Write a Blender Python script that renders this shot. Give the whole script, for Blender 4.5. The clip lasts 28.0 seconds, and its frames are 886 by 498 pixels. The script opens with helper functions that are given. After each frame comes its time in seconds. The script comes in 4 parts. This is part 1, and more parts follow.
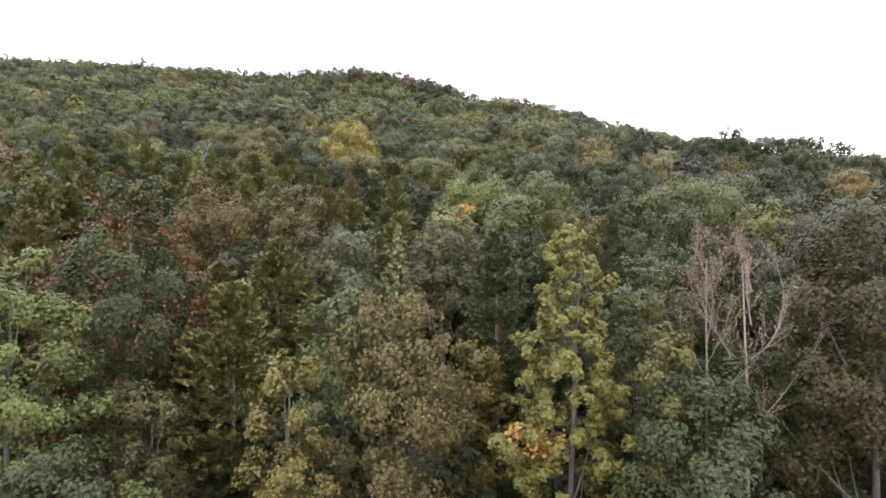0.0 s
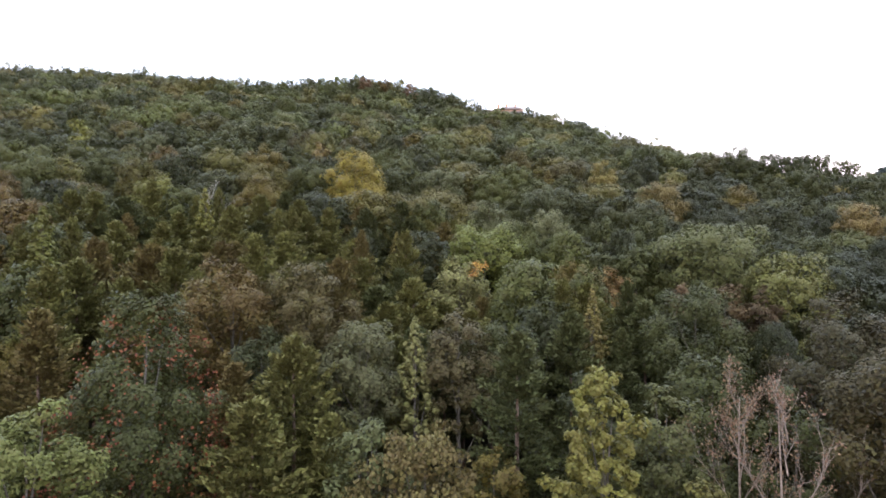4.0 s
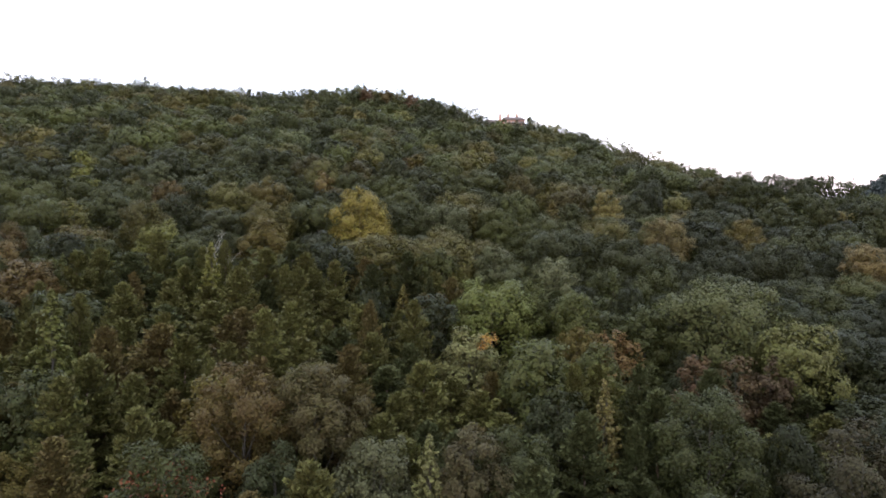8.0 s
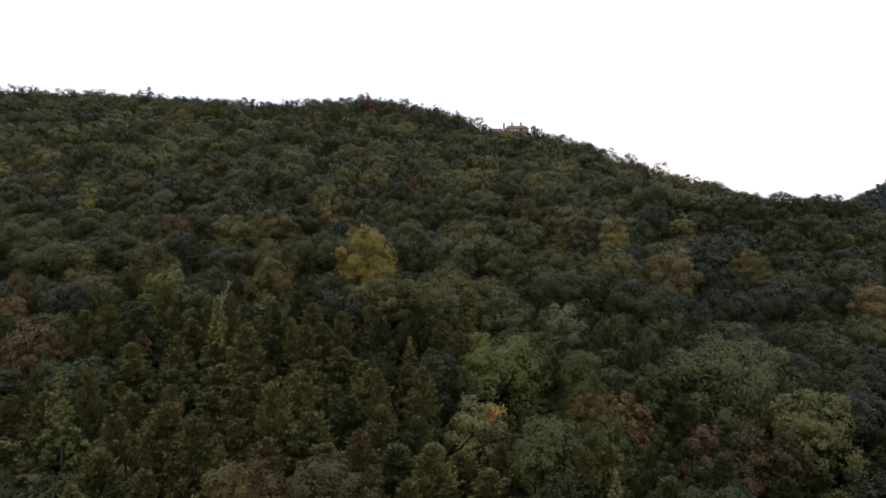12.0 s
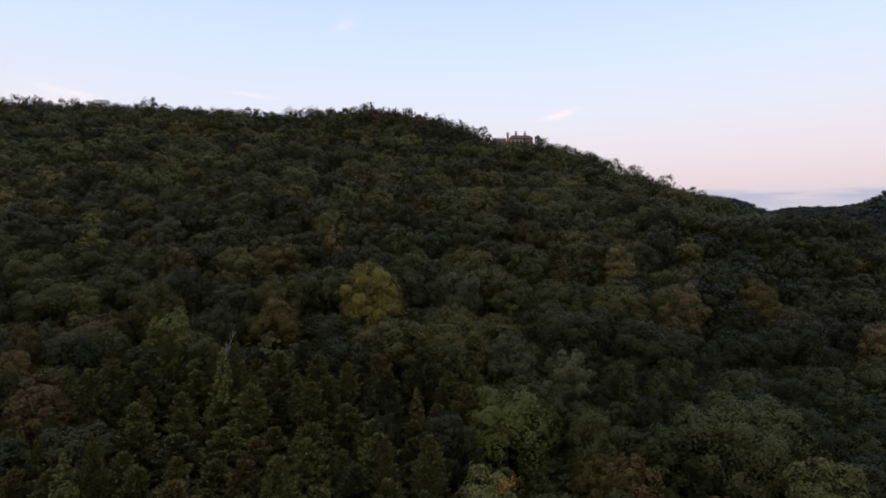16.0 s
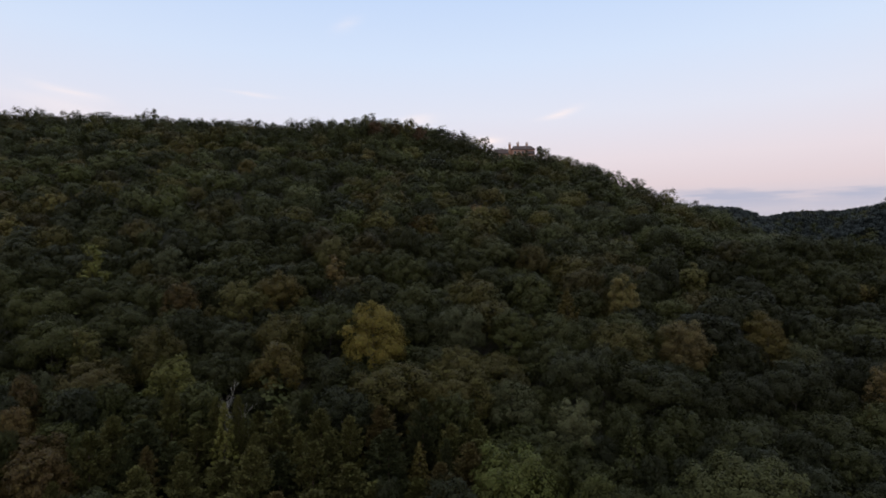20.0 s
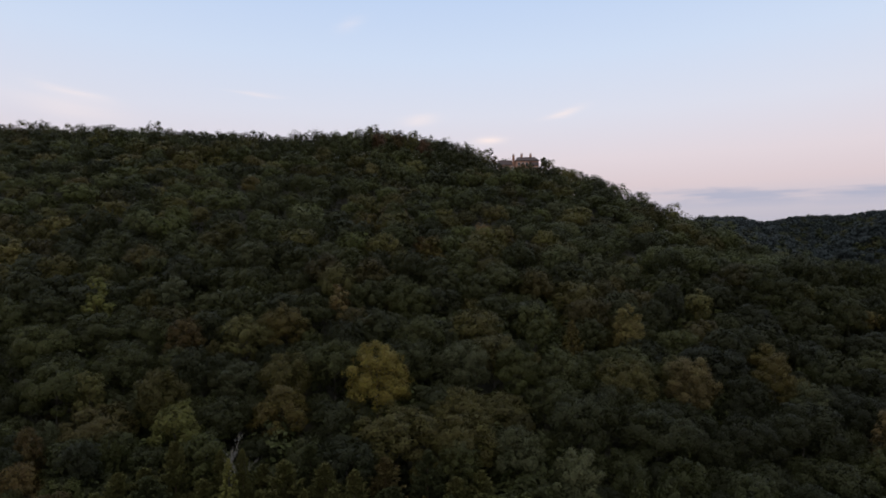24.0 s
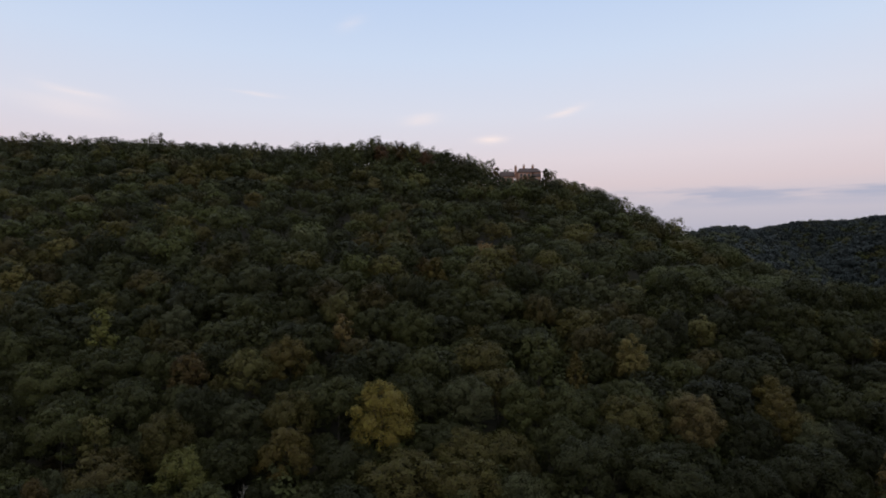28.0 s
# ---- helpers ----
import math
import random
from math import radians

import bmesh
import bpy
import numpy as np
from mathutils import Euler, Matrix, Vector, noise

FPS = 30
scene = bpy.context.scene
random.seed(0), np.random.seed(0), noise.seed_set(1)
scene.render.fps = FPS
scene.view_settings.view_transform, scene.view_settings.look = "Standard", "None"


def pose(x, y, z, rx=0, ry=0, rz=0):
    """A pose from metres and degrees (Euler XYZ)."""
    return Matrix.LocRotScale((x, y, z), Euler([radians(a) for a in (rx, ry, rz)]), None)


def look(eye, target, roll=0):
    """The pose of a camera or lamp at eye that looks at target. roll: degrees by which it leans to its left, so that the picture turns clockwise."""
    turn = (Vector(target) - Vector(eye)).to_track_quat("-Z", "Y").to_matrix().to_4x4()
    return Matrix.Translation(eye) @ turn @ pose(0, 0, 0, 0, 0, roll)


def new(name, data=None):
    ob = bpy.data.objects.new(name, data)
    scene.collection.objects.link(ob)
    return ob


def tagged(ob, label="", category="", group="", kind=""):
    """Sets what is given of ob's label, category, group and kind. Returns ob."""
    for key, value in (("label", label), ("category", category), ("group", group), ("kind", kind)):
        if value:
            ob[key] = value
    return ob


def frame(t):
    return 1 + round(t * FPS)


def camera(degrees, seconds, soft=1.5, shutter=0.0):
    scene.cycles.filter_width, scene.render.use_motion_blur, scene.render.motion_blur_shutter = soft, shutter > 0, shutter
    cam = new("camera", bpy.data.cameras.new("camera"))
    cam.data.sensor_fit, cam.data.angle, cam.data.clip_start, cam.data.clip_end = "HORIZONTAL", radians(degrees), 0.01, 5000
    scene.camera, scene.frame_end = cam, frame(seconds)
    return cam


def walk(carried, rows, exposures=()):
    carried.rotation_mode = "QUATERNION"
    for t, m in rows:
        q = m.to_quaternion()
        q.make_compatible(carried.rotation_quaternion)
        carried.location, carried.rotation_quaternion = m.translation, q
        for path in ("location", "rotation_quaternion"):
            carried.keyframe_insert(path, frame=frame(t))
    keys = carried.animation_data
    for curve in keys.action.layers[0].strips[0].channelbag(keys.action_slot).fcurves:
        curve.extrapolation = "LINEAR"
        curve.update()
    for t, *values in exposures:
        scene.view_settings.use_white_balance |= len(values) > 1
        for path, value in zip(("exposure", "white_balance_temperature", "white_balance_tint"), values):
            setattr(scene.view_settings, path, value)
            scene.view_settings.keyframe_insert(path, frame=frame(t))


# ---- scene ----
cam = camera(76.9, 28.0, soft=1.7)
METRES, EYE, TILT, LEAN, TURN = 50.0, 16.0, 0.0, 0.0, 0.0
ROWS = [
    (0.0, 0.0, 0.0, 0.0, 0.0, 0.0, -0.0),
    (0.5, -0.0009, 0.0002, 0.0034, -0.1, 0.01, -0.01),
    (1.0, -0.0023, 0.001, 0.0136, -0.12, 0.06, -0.04),
    (1.5, -0.0045, 0.0021, 0.0284, -0.05, 0.06, -0.01),
    (2.0, -0.0072, 0.0034, 0.0446, 0.02, 0.02, -0.02),
    (2.5, -0.0104, 0.0051, 0.0635, 0.09, 0.0, -0.02),
    (3.0, -0.0137, 0.0072, 0.0818, 0.07, -0.0, -0.05),
    (3.5, -0.0176, 0.0098, 0.0998, 0.08, -0.04, -0.06),
    (4.0, -0.0221, 0.0126, 0.1175, 0.04, -0.0, -0.1),
    (4.5, -0.0266, 0.0144, 0.1361, 0.06, -0.03, -0.08),
    (6.5, -0.038, 0.0161, 0.2117, 0.06, -0.18, -0.15),
    (7.0, -0.0394, 0.0163, 0.2305, 0.04, -0.19, -0.14),
    (7.5, -0.0405, 0.0169, 0.2488, 0.16, -0.24, -0.03),
    (8.0, -0.0407, 0.0177, 0.2675, 0.05, -0.18, -0.07),
    (8.5, -0.0409, 0.0186, 0.2852, 0.11, -0.24, -0.08),
    (9.0, -0.0414, 0.0191, 0.3025, 0.18, -0.29, -0.05),
    (9.5, -0.0423, 0.0197, 0.3213, 0.23, -0.31, -0.01),
    (10.0, -0.043, 0.0204, 0.3398, 0.26, -0.33, 0.0),
    (10.5, -0.0442, 0.0211, 0.3584, 0.25, -0.34, 0.04),
    (11.0, -0.0458, 0.022, 0.3771, 0.31, -0.41, 0.06),
    (11.5, -0.048, 0.0233, 0.3955, 0.32, -0.41, 0.08),
    (12.0, -0.05, 0.0249, 0.415, 0.4, -0.47, 0.14),
    (12.5, -0.0506, 0.0273, 0.434, 0.38, -0.46, 0.13),
    (14.5, -0.0558, 0.0353, 0.5022, 0.61, -0.56, 0.17),
    (15.0, -0.0571, 0.0376, 0.5194, 0.63, -0.6, 0.16),
    (15.5, -0.0585, 0.0402, 0.5377, 0.64, -0.55, 0.18),
    (16.0, -0.0597, 0.0426, 0.5554, 0.7, -0.59, 0.18),
    (16.5, -0.0606, 0.0446, 0.5735, 0.71, -0.59, 0.18),
    (17.0, -0.0608, 0.0461, 0.5913, 0.75, -0.63, 0.22),
    (17.5, -0.0609, 0.0483, 0.6091, 0.75, -0.64, 0.22),
    (18.0, -0.0611, 0.0497, 0.6273, 0.77, -0.61, 0.24),
    (18.5, -0.062, 0.0507, 0.6456, 0.83, -0.66, 0.25),
    (19.0, -0.0628, 0.0519, 0.6643, 0.92, -0.68, 0.33),
    (19.5, -0.063, 0.0544, 0.6825, 0.93, -0.69, 0.32),
    (20.0, -0.0629, 0.0574, 0.7008, 0.86, -0.68, 0.29),
    (20.5, -0.063, 0.0602, 0.719, 0.87, -0.69, 0.28),
    (21.0, -0.0631, 0.0622, 0.7371, 0.92, -0.65, 0.31),
    (21.5, -0.0626, 0.0631, 0.7561, 1.04, -0.68, 0.32),
    (23.5, -0.0632, 0.0668, 0.8274, 1.21, -0.74, 0.34),
    (24.0, -0.0646, 0.0673, 0.8457, 1.23, -0.72, 0.37),
    (24.5, -0.0666, 0.0673, 0.8638, 1.21, -0.71, 0.36),
    (25.0, -0.0682, 0.0675, 0.8816, 1.14, -0.64, 0.35),
    (25.5, -0.0693, 0.066, 0.8995, 1.21, -0.77, 0.31),
    (26.0, -0.0712, 0.0658, 0.9173, 1.37, -0.82, 0.43),
    (26.5, -0.0727, 0.0671, 0.936, 1.38, -0.78, 0.44),
    (27.0, -0.073, 0.0692, 0.9548, 1.35, -0.81, 0.4),
    (27.5, -0.0732, 0.0704, 0.9733, 1.37, -0.83, 0.38),
    (28.0, -0.0742, 0.0709, 0.9914, 1.36, -0.79, 0.4),
]
EXPOSURES = [(0.0, 2.9), (4.0, 2.48), (7.0, 2.05), (9.0, 1.65), (11.0, 1.2), (12.5, 0.9), (14.5, 0.25), (17.0, 0.08), (20.0, 0.0), (28.0, -0.13)]
walk(cam, [(t, pose(0, 0, EYE, TILT, LEAN, TURN) @ pose(METRES * x, METRES * y, METRES * z, 90 + pitch, roll, yaw)) for t, x, y, z, yaw, pitch, roll in ROWS], EXPOSURES)

# ---- sky and light: clear dusk, the sun gone down behind the camera ----
SUN_EL, SUN_AZ = radians(14), radians(200)
world = bpy.data.worlds.new("dusk_sky")
scene.world = world
world.use_nodes = True
wt = world.node_tree
wt.nodes.clear()


def wmath(op, a, b=None, c=None, clamp=False):
    n = wt.nodes.new("ShaderNodeMath")
    n.operation, n.use_clamp = op, clamp
    for i, s in enumerate((a, b, c)):
        if s is None:
            continue
        if isinstance(s, (int, float)):
            n.inputs[i].default_value = s
        else:
            wt.links.new(s, n.inputs[i])
    return n.outputs[0]


def wmix(fac, a, b, blend="MIX"):
    n = wt.nodes.new("ShaderNodeMix")
    n.data_type, n.blend_type = "RGBA", blend
    for i, s in ((0, fac), (6, a), (7, b)):
        if isinstance(s, (int, float)):
            n.inputs[i].default_value = s
        elif isinstance(s, tuple):
            n.inputs[i].default_value = (*s, 1)
        else:
            wt.links.new(s, n.inputs[i])
    return n.outputs[2]


coord = wt.nodes.new("ShaderNodeTexCoord").outputs["Generated"]
split = wt.nodes.new("ShaderNodeSeparateXYZ")
wt.links.new(coord, split.inputs[0])
sx, sy, sz = split.outputs
elev = wmath("MULTIPLY", wmath("ARCSINE", sz), 57.2958)
azim = wmath("MULTIPLY", wmath("ARCTAN2", sx, sy), 57.2958)
ramp = wt.nodes.new("ShaderNodeValToRGB")
wt.links.new(wmath("DIVIDE", elev, 90.0, clamp=True), ramp.inputs[0])
stops = [(0.0, (0.52, 0.53, 0.66)), (0.035, (0.64, 0.60, 0.72)), (0.06, (0.82, 0.68, 0.74)), (0.09, (0.88, 0.77, 0.84)), (0.14, (0.84, 0.85, 0.98)),
         (0.20, (0.74, 0.85, 1.06)), (0.28, (0.60, 0.76, 1.06)), (0.5, (0.84, 0.93, 1.08)), (1.0, (1.22, 1.24, 1.28))]
while len(ramp.color_ramp.elements) < len(stops):
    ramp.color_ramp.elements.new(0.5)
for e, (p, c) in zip(ramp.color_ramp.elements, stops):
    e.position, e.color = p, (*c, 1)
sky = wt.nodes.new("ShaderNodeTexSky")
sky.sky_type, sky.sun_disc, sky.sun_elevation, sky.sun_rotation = "NISHITA", False, radians(4), SUN_AZ
sky_part = wmix(1.0, sky.outputs[0], (0.12, 0.12, 0.12), "MULTIPLY")
clear = wmix(0.12, ramp.outputs[0], sky_part)
# the afterglow over the western horizon, behind the camera
west = wmath("MULTIPLY", wmath("POWER", wmath("MULTIPLY", sy, -1.0, clamp=True), 1.5), wmath("SUBTRACT", 1.0, wmath("DIVIDE", elev, 38.0, clamp=True)))
clear = wmix(west, clear, (0.20, 0.15, 0.10), "ADD")
# a low bank of blue-grey cloud along the horizon, and a few thin pink wisps above it
drift = wt.nodes.new("ShaderNodeCombineXYZ")
wt.links.new(wmath("MULTIPLY", azim, 0.10), drift.inputs[0])
wt.links.new(wmath("MULTIPLY", elev, 0.75), drift.inputs[1])
cloud_noise = wt.nodes.new("ShaderNodeTexNoise")
cloud_noise.inputs["Scale"].default_value, cloud_noise.inputs["Detail"].default_value = 1.3, 5
wt.links.new(drift.outputs[0], cloud_noise.inputs["Vector"])
ragged = wmath("MULTIPLY_ADD", cloud_noise.outputs[0], 3.0, -1.5)
top_edge = wmath("SUBTRACT", wmath("ADD", 4.6, ragged), elev)
streak = wmath("MULTIPLY", wmath("SUBTRACT", cloud_noise.outputs[0], 0.36), 5.0, clamp=True)
bank = wmath("MULTIPLY", wmath("MULTIPLY", wmath("DIVIDE", top_edge, 0.7, clamp=True), 0.75), streak)
low_edge = wmath("DIVIDE", wmath("SUBTRACT", elev, 2.7), 1.1, clamp=True)
bank = wmath("MULTIPLY", bank, low_edge)
clear = wmix(bank, clear, (0.43, 0.46, 0.60))
for az, el, w, h, tilt, amount in ((-34.6, 12.8, 2.4, 0.4, -0.16, 0.36), (-19.6, 14.2, 2.0, 0.2, -0.05, 0.28), (-3.5, 12.3, 1.6, 0.5, 0.08, 0.35), (3.6, 10.2, 1.3, 0.38, 0.05, 0.7),
                                 (11.0, 12.6, 1.6, 0.35, 0.22, 0.5), (-10.5, 21.0, 1.2, 0.6, 0.35, 0.18), (-35.0, 11.6, 4.0, 0.8, -0.1, 0.25)):
    du = wmath("SUBTRACT", azim, az)
    dv = wmath("SUBTRACT", wmath("SUBTRACT", elev, el), wmath("MULTIPLY_ADD", du, tilt, wmath("MULTIPLY_ADD", cloud_noise.outputs[0], 1.2, -0.6)))
    r2 = wmath("ADD", wmath("POWER", wmath("ABSOLUTE", wmath("DIVIDE", du, w)), 2.0), wmath("POWER", wmath("ABSOLUTE", wmath("DIVIDE", dv, h)), 2.0))
    wisp = wmath("MULTIPLY", wmath("EXPONENT", wmath("MULTIPLY", r2, -1.0)), amount)
    clear = wmix(wisp, clear, (1.10, 0.93, 0.88))
bg = wt.nodes.new("ShaderNodeBackground")
wt.links.new(clear, bg.inputs[0])
bg.inputs[1].default_value = 1.0
out = wt.nodes.new("ShaderNodeOutputWorld")
wt.links.new(bg.outputs[0], out.inputs[0])

sun = new("afterglow_sun", bpy.data.lights.new("afterglow_sun", "SUN"))
sun.data.energy, sun.data.angle, sun.data.color = 0.2, radians(60), (1.0, 0.88, 0.74)
sun.matrix_world = look((0, 0, 0), (-math.sin(SUN_AZ), -math.cos(SUN_AZ), -math.tan(radians(48))))


# ---- materials ----
def material(name):
    m = bpy.data.materials.new(name)
    m.use_nodes = True
    return m, m.node_tree, m.node_tree.nodes["Principled BSDF"]


def add_math(nt, op, a, b):
    n = nt.nodes.new("ShaderNodeMath")
    n.operation = op
    for i, s in enumerate((a, b)):
        if isinstance(s, (int, float)):
            n.inputs[i].default_value = s
        else:
            nt.links.new(s, n.inputs[i])
    return n.outputs[0]


def add_noise(nt, scale, detail=3, kind="Object"):
    tc = nt.nodes.new("ShaderNodeTexCoord")
    n = nt.nodes.new("ShaderNodeTexNoise")
    n.inputs["Scale"].default_value, n.inputs["Detail"].default_value = scale, detail
    nt.links.new(tc.outputs[kind], n.inputs["Vector"])
    return n


def add_ramp(nt, fac, *stops):
    r = nt.nodes.new("ShaderNodeValToRGB")
    while len(r.color_ramp.elements) < len(stops):
        r.color_ramp.elements.new(0.5)
    for e, (p, c) in zip(r.color_ramp.elements, stops):
        e.position, e.color = p, (*c, 1)
    nt.links.new(fac, r.inputs[0])
    return r.outputs[0]


def leaf_material(name, gloss=0.12, patch=0.35, leafy=0.62):
    """Leaves: the tree's own colour (the object's), varied leaf by leaf and bough by bough."""
    m, nt, bsdf = material(name)
    info, geo = nt.nodes.new("ShaderNodeObjectInfo"), nt.nodes.new("ShaderNodeNewGeometry")
    hsv = nt.nodes.new("ShaderNodeHueSaturation")
    nt.links.new(info.outputs["Color"], hsv.inputs["Color"])
    bough = nt.nodes.new("ShaderNodeTexNoise")
    bough.inputs["Scale"].default_value, bough.inputs["Detail"].default_value = patch, 2
    nt.links.new(geo.outputs["Position"], bough.inputs["Vector"])
    leaf = geo.outputs["Random Per Island"]
    value = add_math(nt, "ADD", add_math(nt, "MULTIPLY", leaf, leafy), add_math(nt, "MULTIPLY", bough.outputs[0], 0.5))
    nt.links.new(add_math(nt, "ADD", value, 0.75 - leafy / 2), hsv.inputs["Value"])
    hue = add_math(nt, "ADD", add_math(nt, "MULTIPLY", bough.outputs[0], 0.045), add_math(nt, "MULTIPLY", leaf, 0.025))
    nt.links.new(add_math(nt, "ADD", hue, 0.465), hsv.inputs["Hue"])
    nt.links.new(hsv.outputs[0], bsdf.inputs["Base Color"])
    bsdf.inputs["Roughness"].default_value = 0.55
    bsdf.inputs["Specular IOR Level"].default_value = gloss
    back = nt.nodes.new("ShaderNodeBsdfTranslucent")
    nt.links.new(hsv.outputs[0], back.inputs[0])
    mix = nt.nodes.new("ShaderNodeMixShader")
    mix.inputs[0].default_value = 0.15
    nt.links.new(bsdf.outputs[0], mix.inputs[1])
    nt.links.new(back.outputs[0], mix.inputs[2])
    nt.links.new(mix.outputs[0], nt.nodes["Material Output"].inputs[0])
    return m


def bark_material(name, dark, light, scale):
    m, nt, bsdf = material(name)
    n = add_noise(nt, scale, 5)
    n.inputs["Distortion"].default_value = 1.5
    nt.links.new(add_ramp(nt, n.outputs[0], (0.3, dark), (0.7, light)), bsdf.inputs["Base Color"])
    bsdf.inputs["Roughness"].default_value = 0.9
    bump = nt.nodes.new("ShaderNodeBump")
    bump.inputs["Strength"].default_value, bump.inputs["Distance"].default_value = 0.6, 0.03
    nt.links.new(n.outputs[0], bump.inputs["Height"])
    nt.links.new(bump.outputs[0], bsdf.inputs["Normal"])
    return m


def mottled(name, dark, light, scale, rough, bump_by=0.02):
    m, nt, bsdf = material(name)
    n, fine = add_noise(nt, scale, 4), add_noise(nt, scale * 9, 3)
    both = add_math(nt, "ADD", add_math(nt, "MULTIPLY", n.outputs[0], 0.65), add_math(nt, "MULTIPLY", fine.outputs[0], 0.35))
    nt.links.new(add_ramp(nt, both, (0.35, dark), (0.65, light)), bsdf.inputs["Base Color"])
    bsdf.inputs["Roughness"].default_value = rough
    bump = nt.nodes.new("ShaderNodeBump")
    bump.inputs["Strength"].default_value, bump.inputs["Distance"].default_value = 0.5, bump_by
    nt.links.new(both, bump.inputs["Height"])
    nt.links.new(bump.outputs[0], bsdf.inputs["Normal"])
    return m


LEAF = leaf_material("broad_leaves", patch=0.8, leafy=0.38)
FAR_LEAF = leaf_material("distant_leaves", 0.1, 0.2, 0.48)
NEEDLE = leaf_material("pine_needles", 0.08, 0.5, 0.4)
BARK = bark_material("grey_brown_bark", (0.032, 0.026, 0.022), (0.085, 0.07, 0.056), 6)
PALE_BARK = bark_material("pale_bark", (0.085, 0.064, 0.052), (0.20, 0.152, 0.125), 5)
WHITE_BARK = bark_material("weathered_white_wood", (0.11, 0.10, 0.085), (0.25, 0.23, 0.20), 3)
PINE_BARK = bark_material("pine_bark", (0.07, 0.045, 0.035), (0.19, 0.12, 0.09), 7)
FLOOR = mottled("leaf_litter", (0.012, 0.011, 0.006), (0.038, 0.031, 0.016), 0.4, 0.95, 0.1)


# ---- the lie of the land ----
def smooth_min(a, b, k):
    h = np.clip(0.5 + 0.5 * (b - a) / k, 0, 1)
    return b * (1 - h) + a * h - k * h * (1 - h)


def ground(x, y):
    """Height of the forest floor: a wooded slope up to a crest, a spur running back from its right end, two hills beyond."""
    x, y = np.asarray(x, float), np.asarray(y, float)
    xc = np.clip(x, -330, 230)
    crest = 343 - 0.0148 * np.maximum(xc - 35, 0) ** 2 + 0.09 * np.minimum(xc + 130, 0)
    ye = smooth_min(y, crest, 14)
    u, v = xc / 100, np.maximum(ye, -60) / 100
    z = -5.7 - 6.32 * u + 21.29 * v - 1.27 * u * u - 1.72 * u * v + 2.67 * v * v
    z += 7.0 * np.exp(-((xc + 28) / 70) ** 2 - ((ye - 340) / 36) ** 2)
    z += 4.8 * np.exp(-((xc + 46) / 24) ** 2 - ((ye - 338) / 30) ** 2) + 3.5 * np.exp(-((xc - 80) / 28) ** 2 - ((ye - 308) / 28) ** 2)
    z += 8.0 * np.exp(-((xc - 112) / 38) ** 2 - ((ye - 172) / 26) ** 2)
    z += 1.6 / (1 + np.exp((xc + 170) / 25)) - 0.0002 * np.minimum(xc + 170, 0) ** 2
    z = np.maximum(z - 0.36 * (y - ye), -9)
    ridge = (93 + 2.2 * np.sin(x / 41) + 1.4 * np.sin(x / 17 + 1)) * np.exp(-((y - 720) / 150) ** 2) / (1 + np.exp(-(x - 300) / 45)) - 8
    shoulder = 157 * np.exp(-((x - 540) / 241) ** 2 - ((y - 450) / 120) ** 2) - 9
    along, across = (x - 102) * 0.563 + (y - 277) * 0.826, (x - 102) * 0.826 - (y - 277) * 0.563
    spur = (71.7 + 0.05 * along) * np.exp(-(np.maximum(across, 0) / 75) ** 2 - (np.minimum(across, 0) / 60) ** 2 - (np.minimum(along, 0) / 30) ** 2 - (np.maximum(along - 190, 0) / 80) ** 2) - 12
    return np.maximum(np.maximum(z, spur), np.maximum(ridge, shoulder))


def axis(near, step, far):
    a = list(np.arange(-near, near + 1, step))
    d, s = near, step
    while d < far:
        s *= 1.5
        d += s
        a = [-d] + a + [d]
    return np.array(a)


def mesh_from(name, verts, faces, mat, smooth=False):
    """A mesh from arrays of corners and of faces that all have the same number of corners."""
    verts, faces = np.asarray(verts, np.float32), np.asarray(faces, np.int32)
    me = bpy.data.meshes.new(name)
    n = faces.shape[1]
    me.vertices.add(len(verts))
    me.vertices.foreach_set("co", verts.ravel())
    me.loops.add(faces.size)
    me.loops.foreach_set("vertex_index", faces.ravel())
    me.polygons.add(len(faces))
    me.polygons.foreach_set("loop_start", np.arange(0, faces.size, n, dtype=np.int32))
    if smooth:
        me.polygons.foreach_set("use_smooth", np.ones(len(faces), bool))
    me.update(calc_edges=True)
    me.materials.append(mat)
    return me


gx, gy = axis(720, 12, 4400), axis(900, 12, 4400)
GX, GY = np.meshgrid(gx, gy)
nx = len(gx)
cells = (np.arange(len(gy) - 1)[:, None] * nx + np.arange(nx - 1)[None]).ravel()
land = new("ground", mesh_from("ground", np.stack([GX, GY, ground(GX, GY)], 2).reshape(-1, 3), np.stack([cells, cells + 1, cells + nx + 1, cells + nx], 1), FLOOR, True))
tagged(land, "brown leaf-littered forest floor rising to a wooded ridge", "ground", kind="structure")


# ---- parts of trees ----
def unit(a):
    return a / np.maximum(np.linalg.norm(a, axis=1, keepdims=True), 1e-6)


def kites(c, nrm, size, rng, long=1.25, droop=0.0):
    """Leaf by leaf a small folded kite at each place c, facing nrm."""
    n = len(c)
    side = unit(np.cross(nrm, rng.normal(size=(n, 3)) + (0, 0, 1e-3)))
    tip = np.cross(nrm, side)
    if droop:
        tip = unit(tip * (1 - droop) + np.array((0, 0, -droop)) + 0.15 * rng.normal(size=(n, 3)))
        side = unit(np.cross(tip, nrm))
    s = (size * rng.uniform(0.65, 1.3, n))[:, None]
    fold = nrm * s * 0.16
    v = np.stack([c - tip * s * 0.5 * long, c + side * s * 0.46 + fold, c + tip * s * 0.55 * long - fold * 0.6, c - side * s * 0.46 + fold], 1)
    return v.reshape(-1, 3)


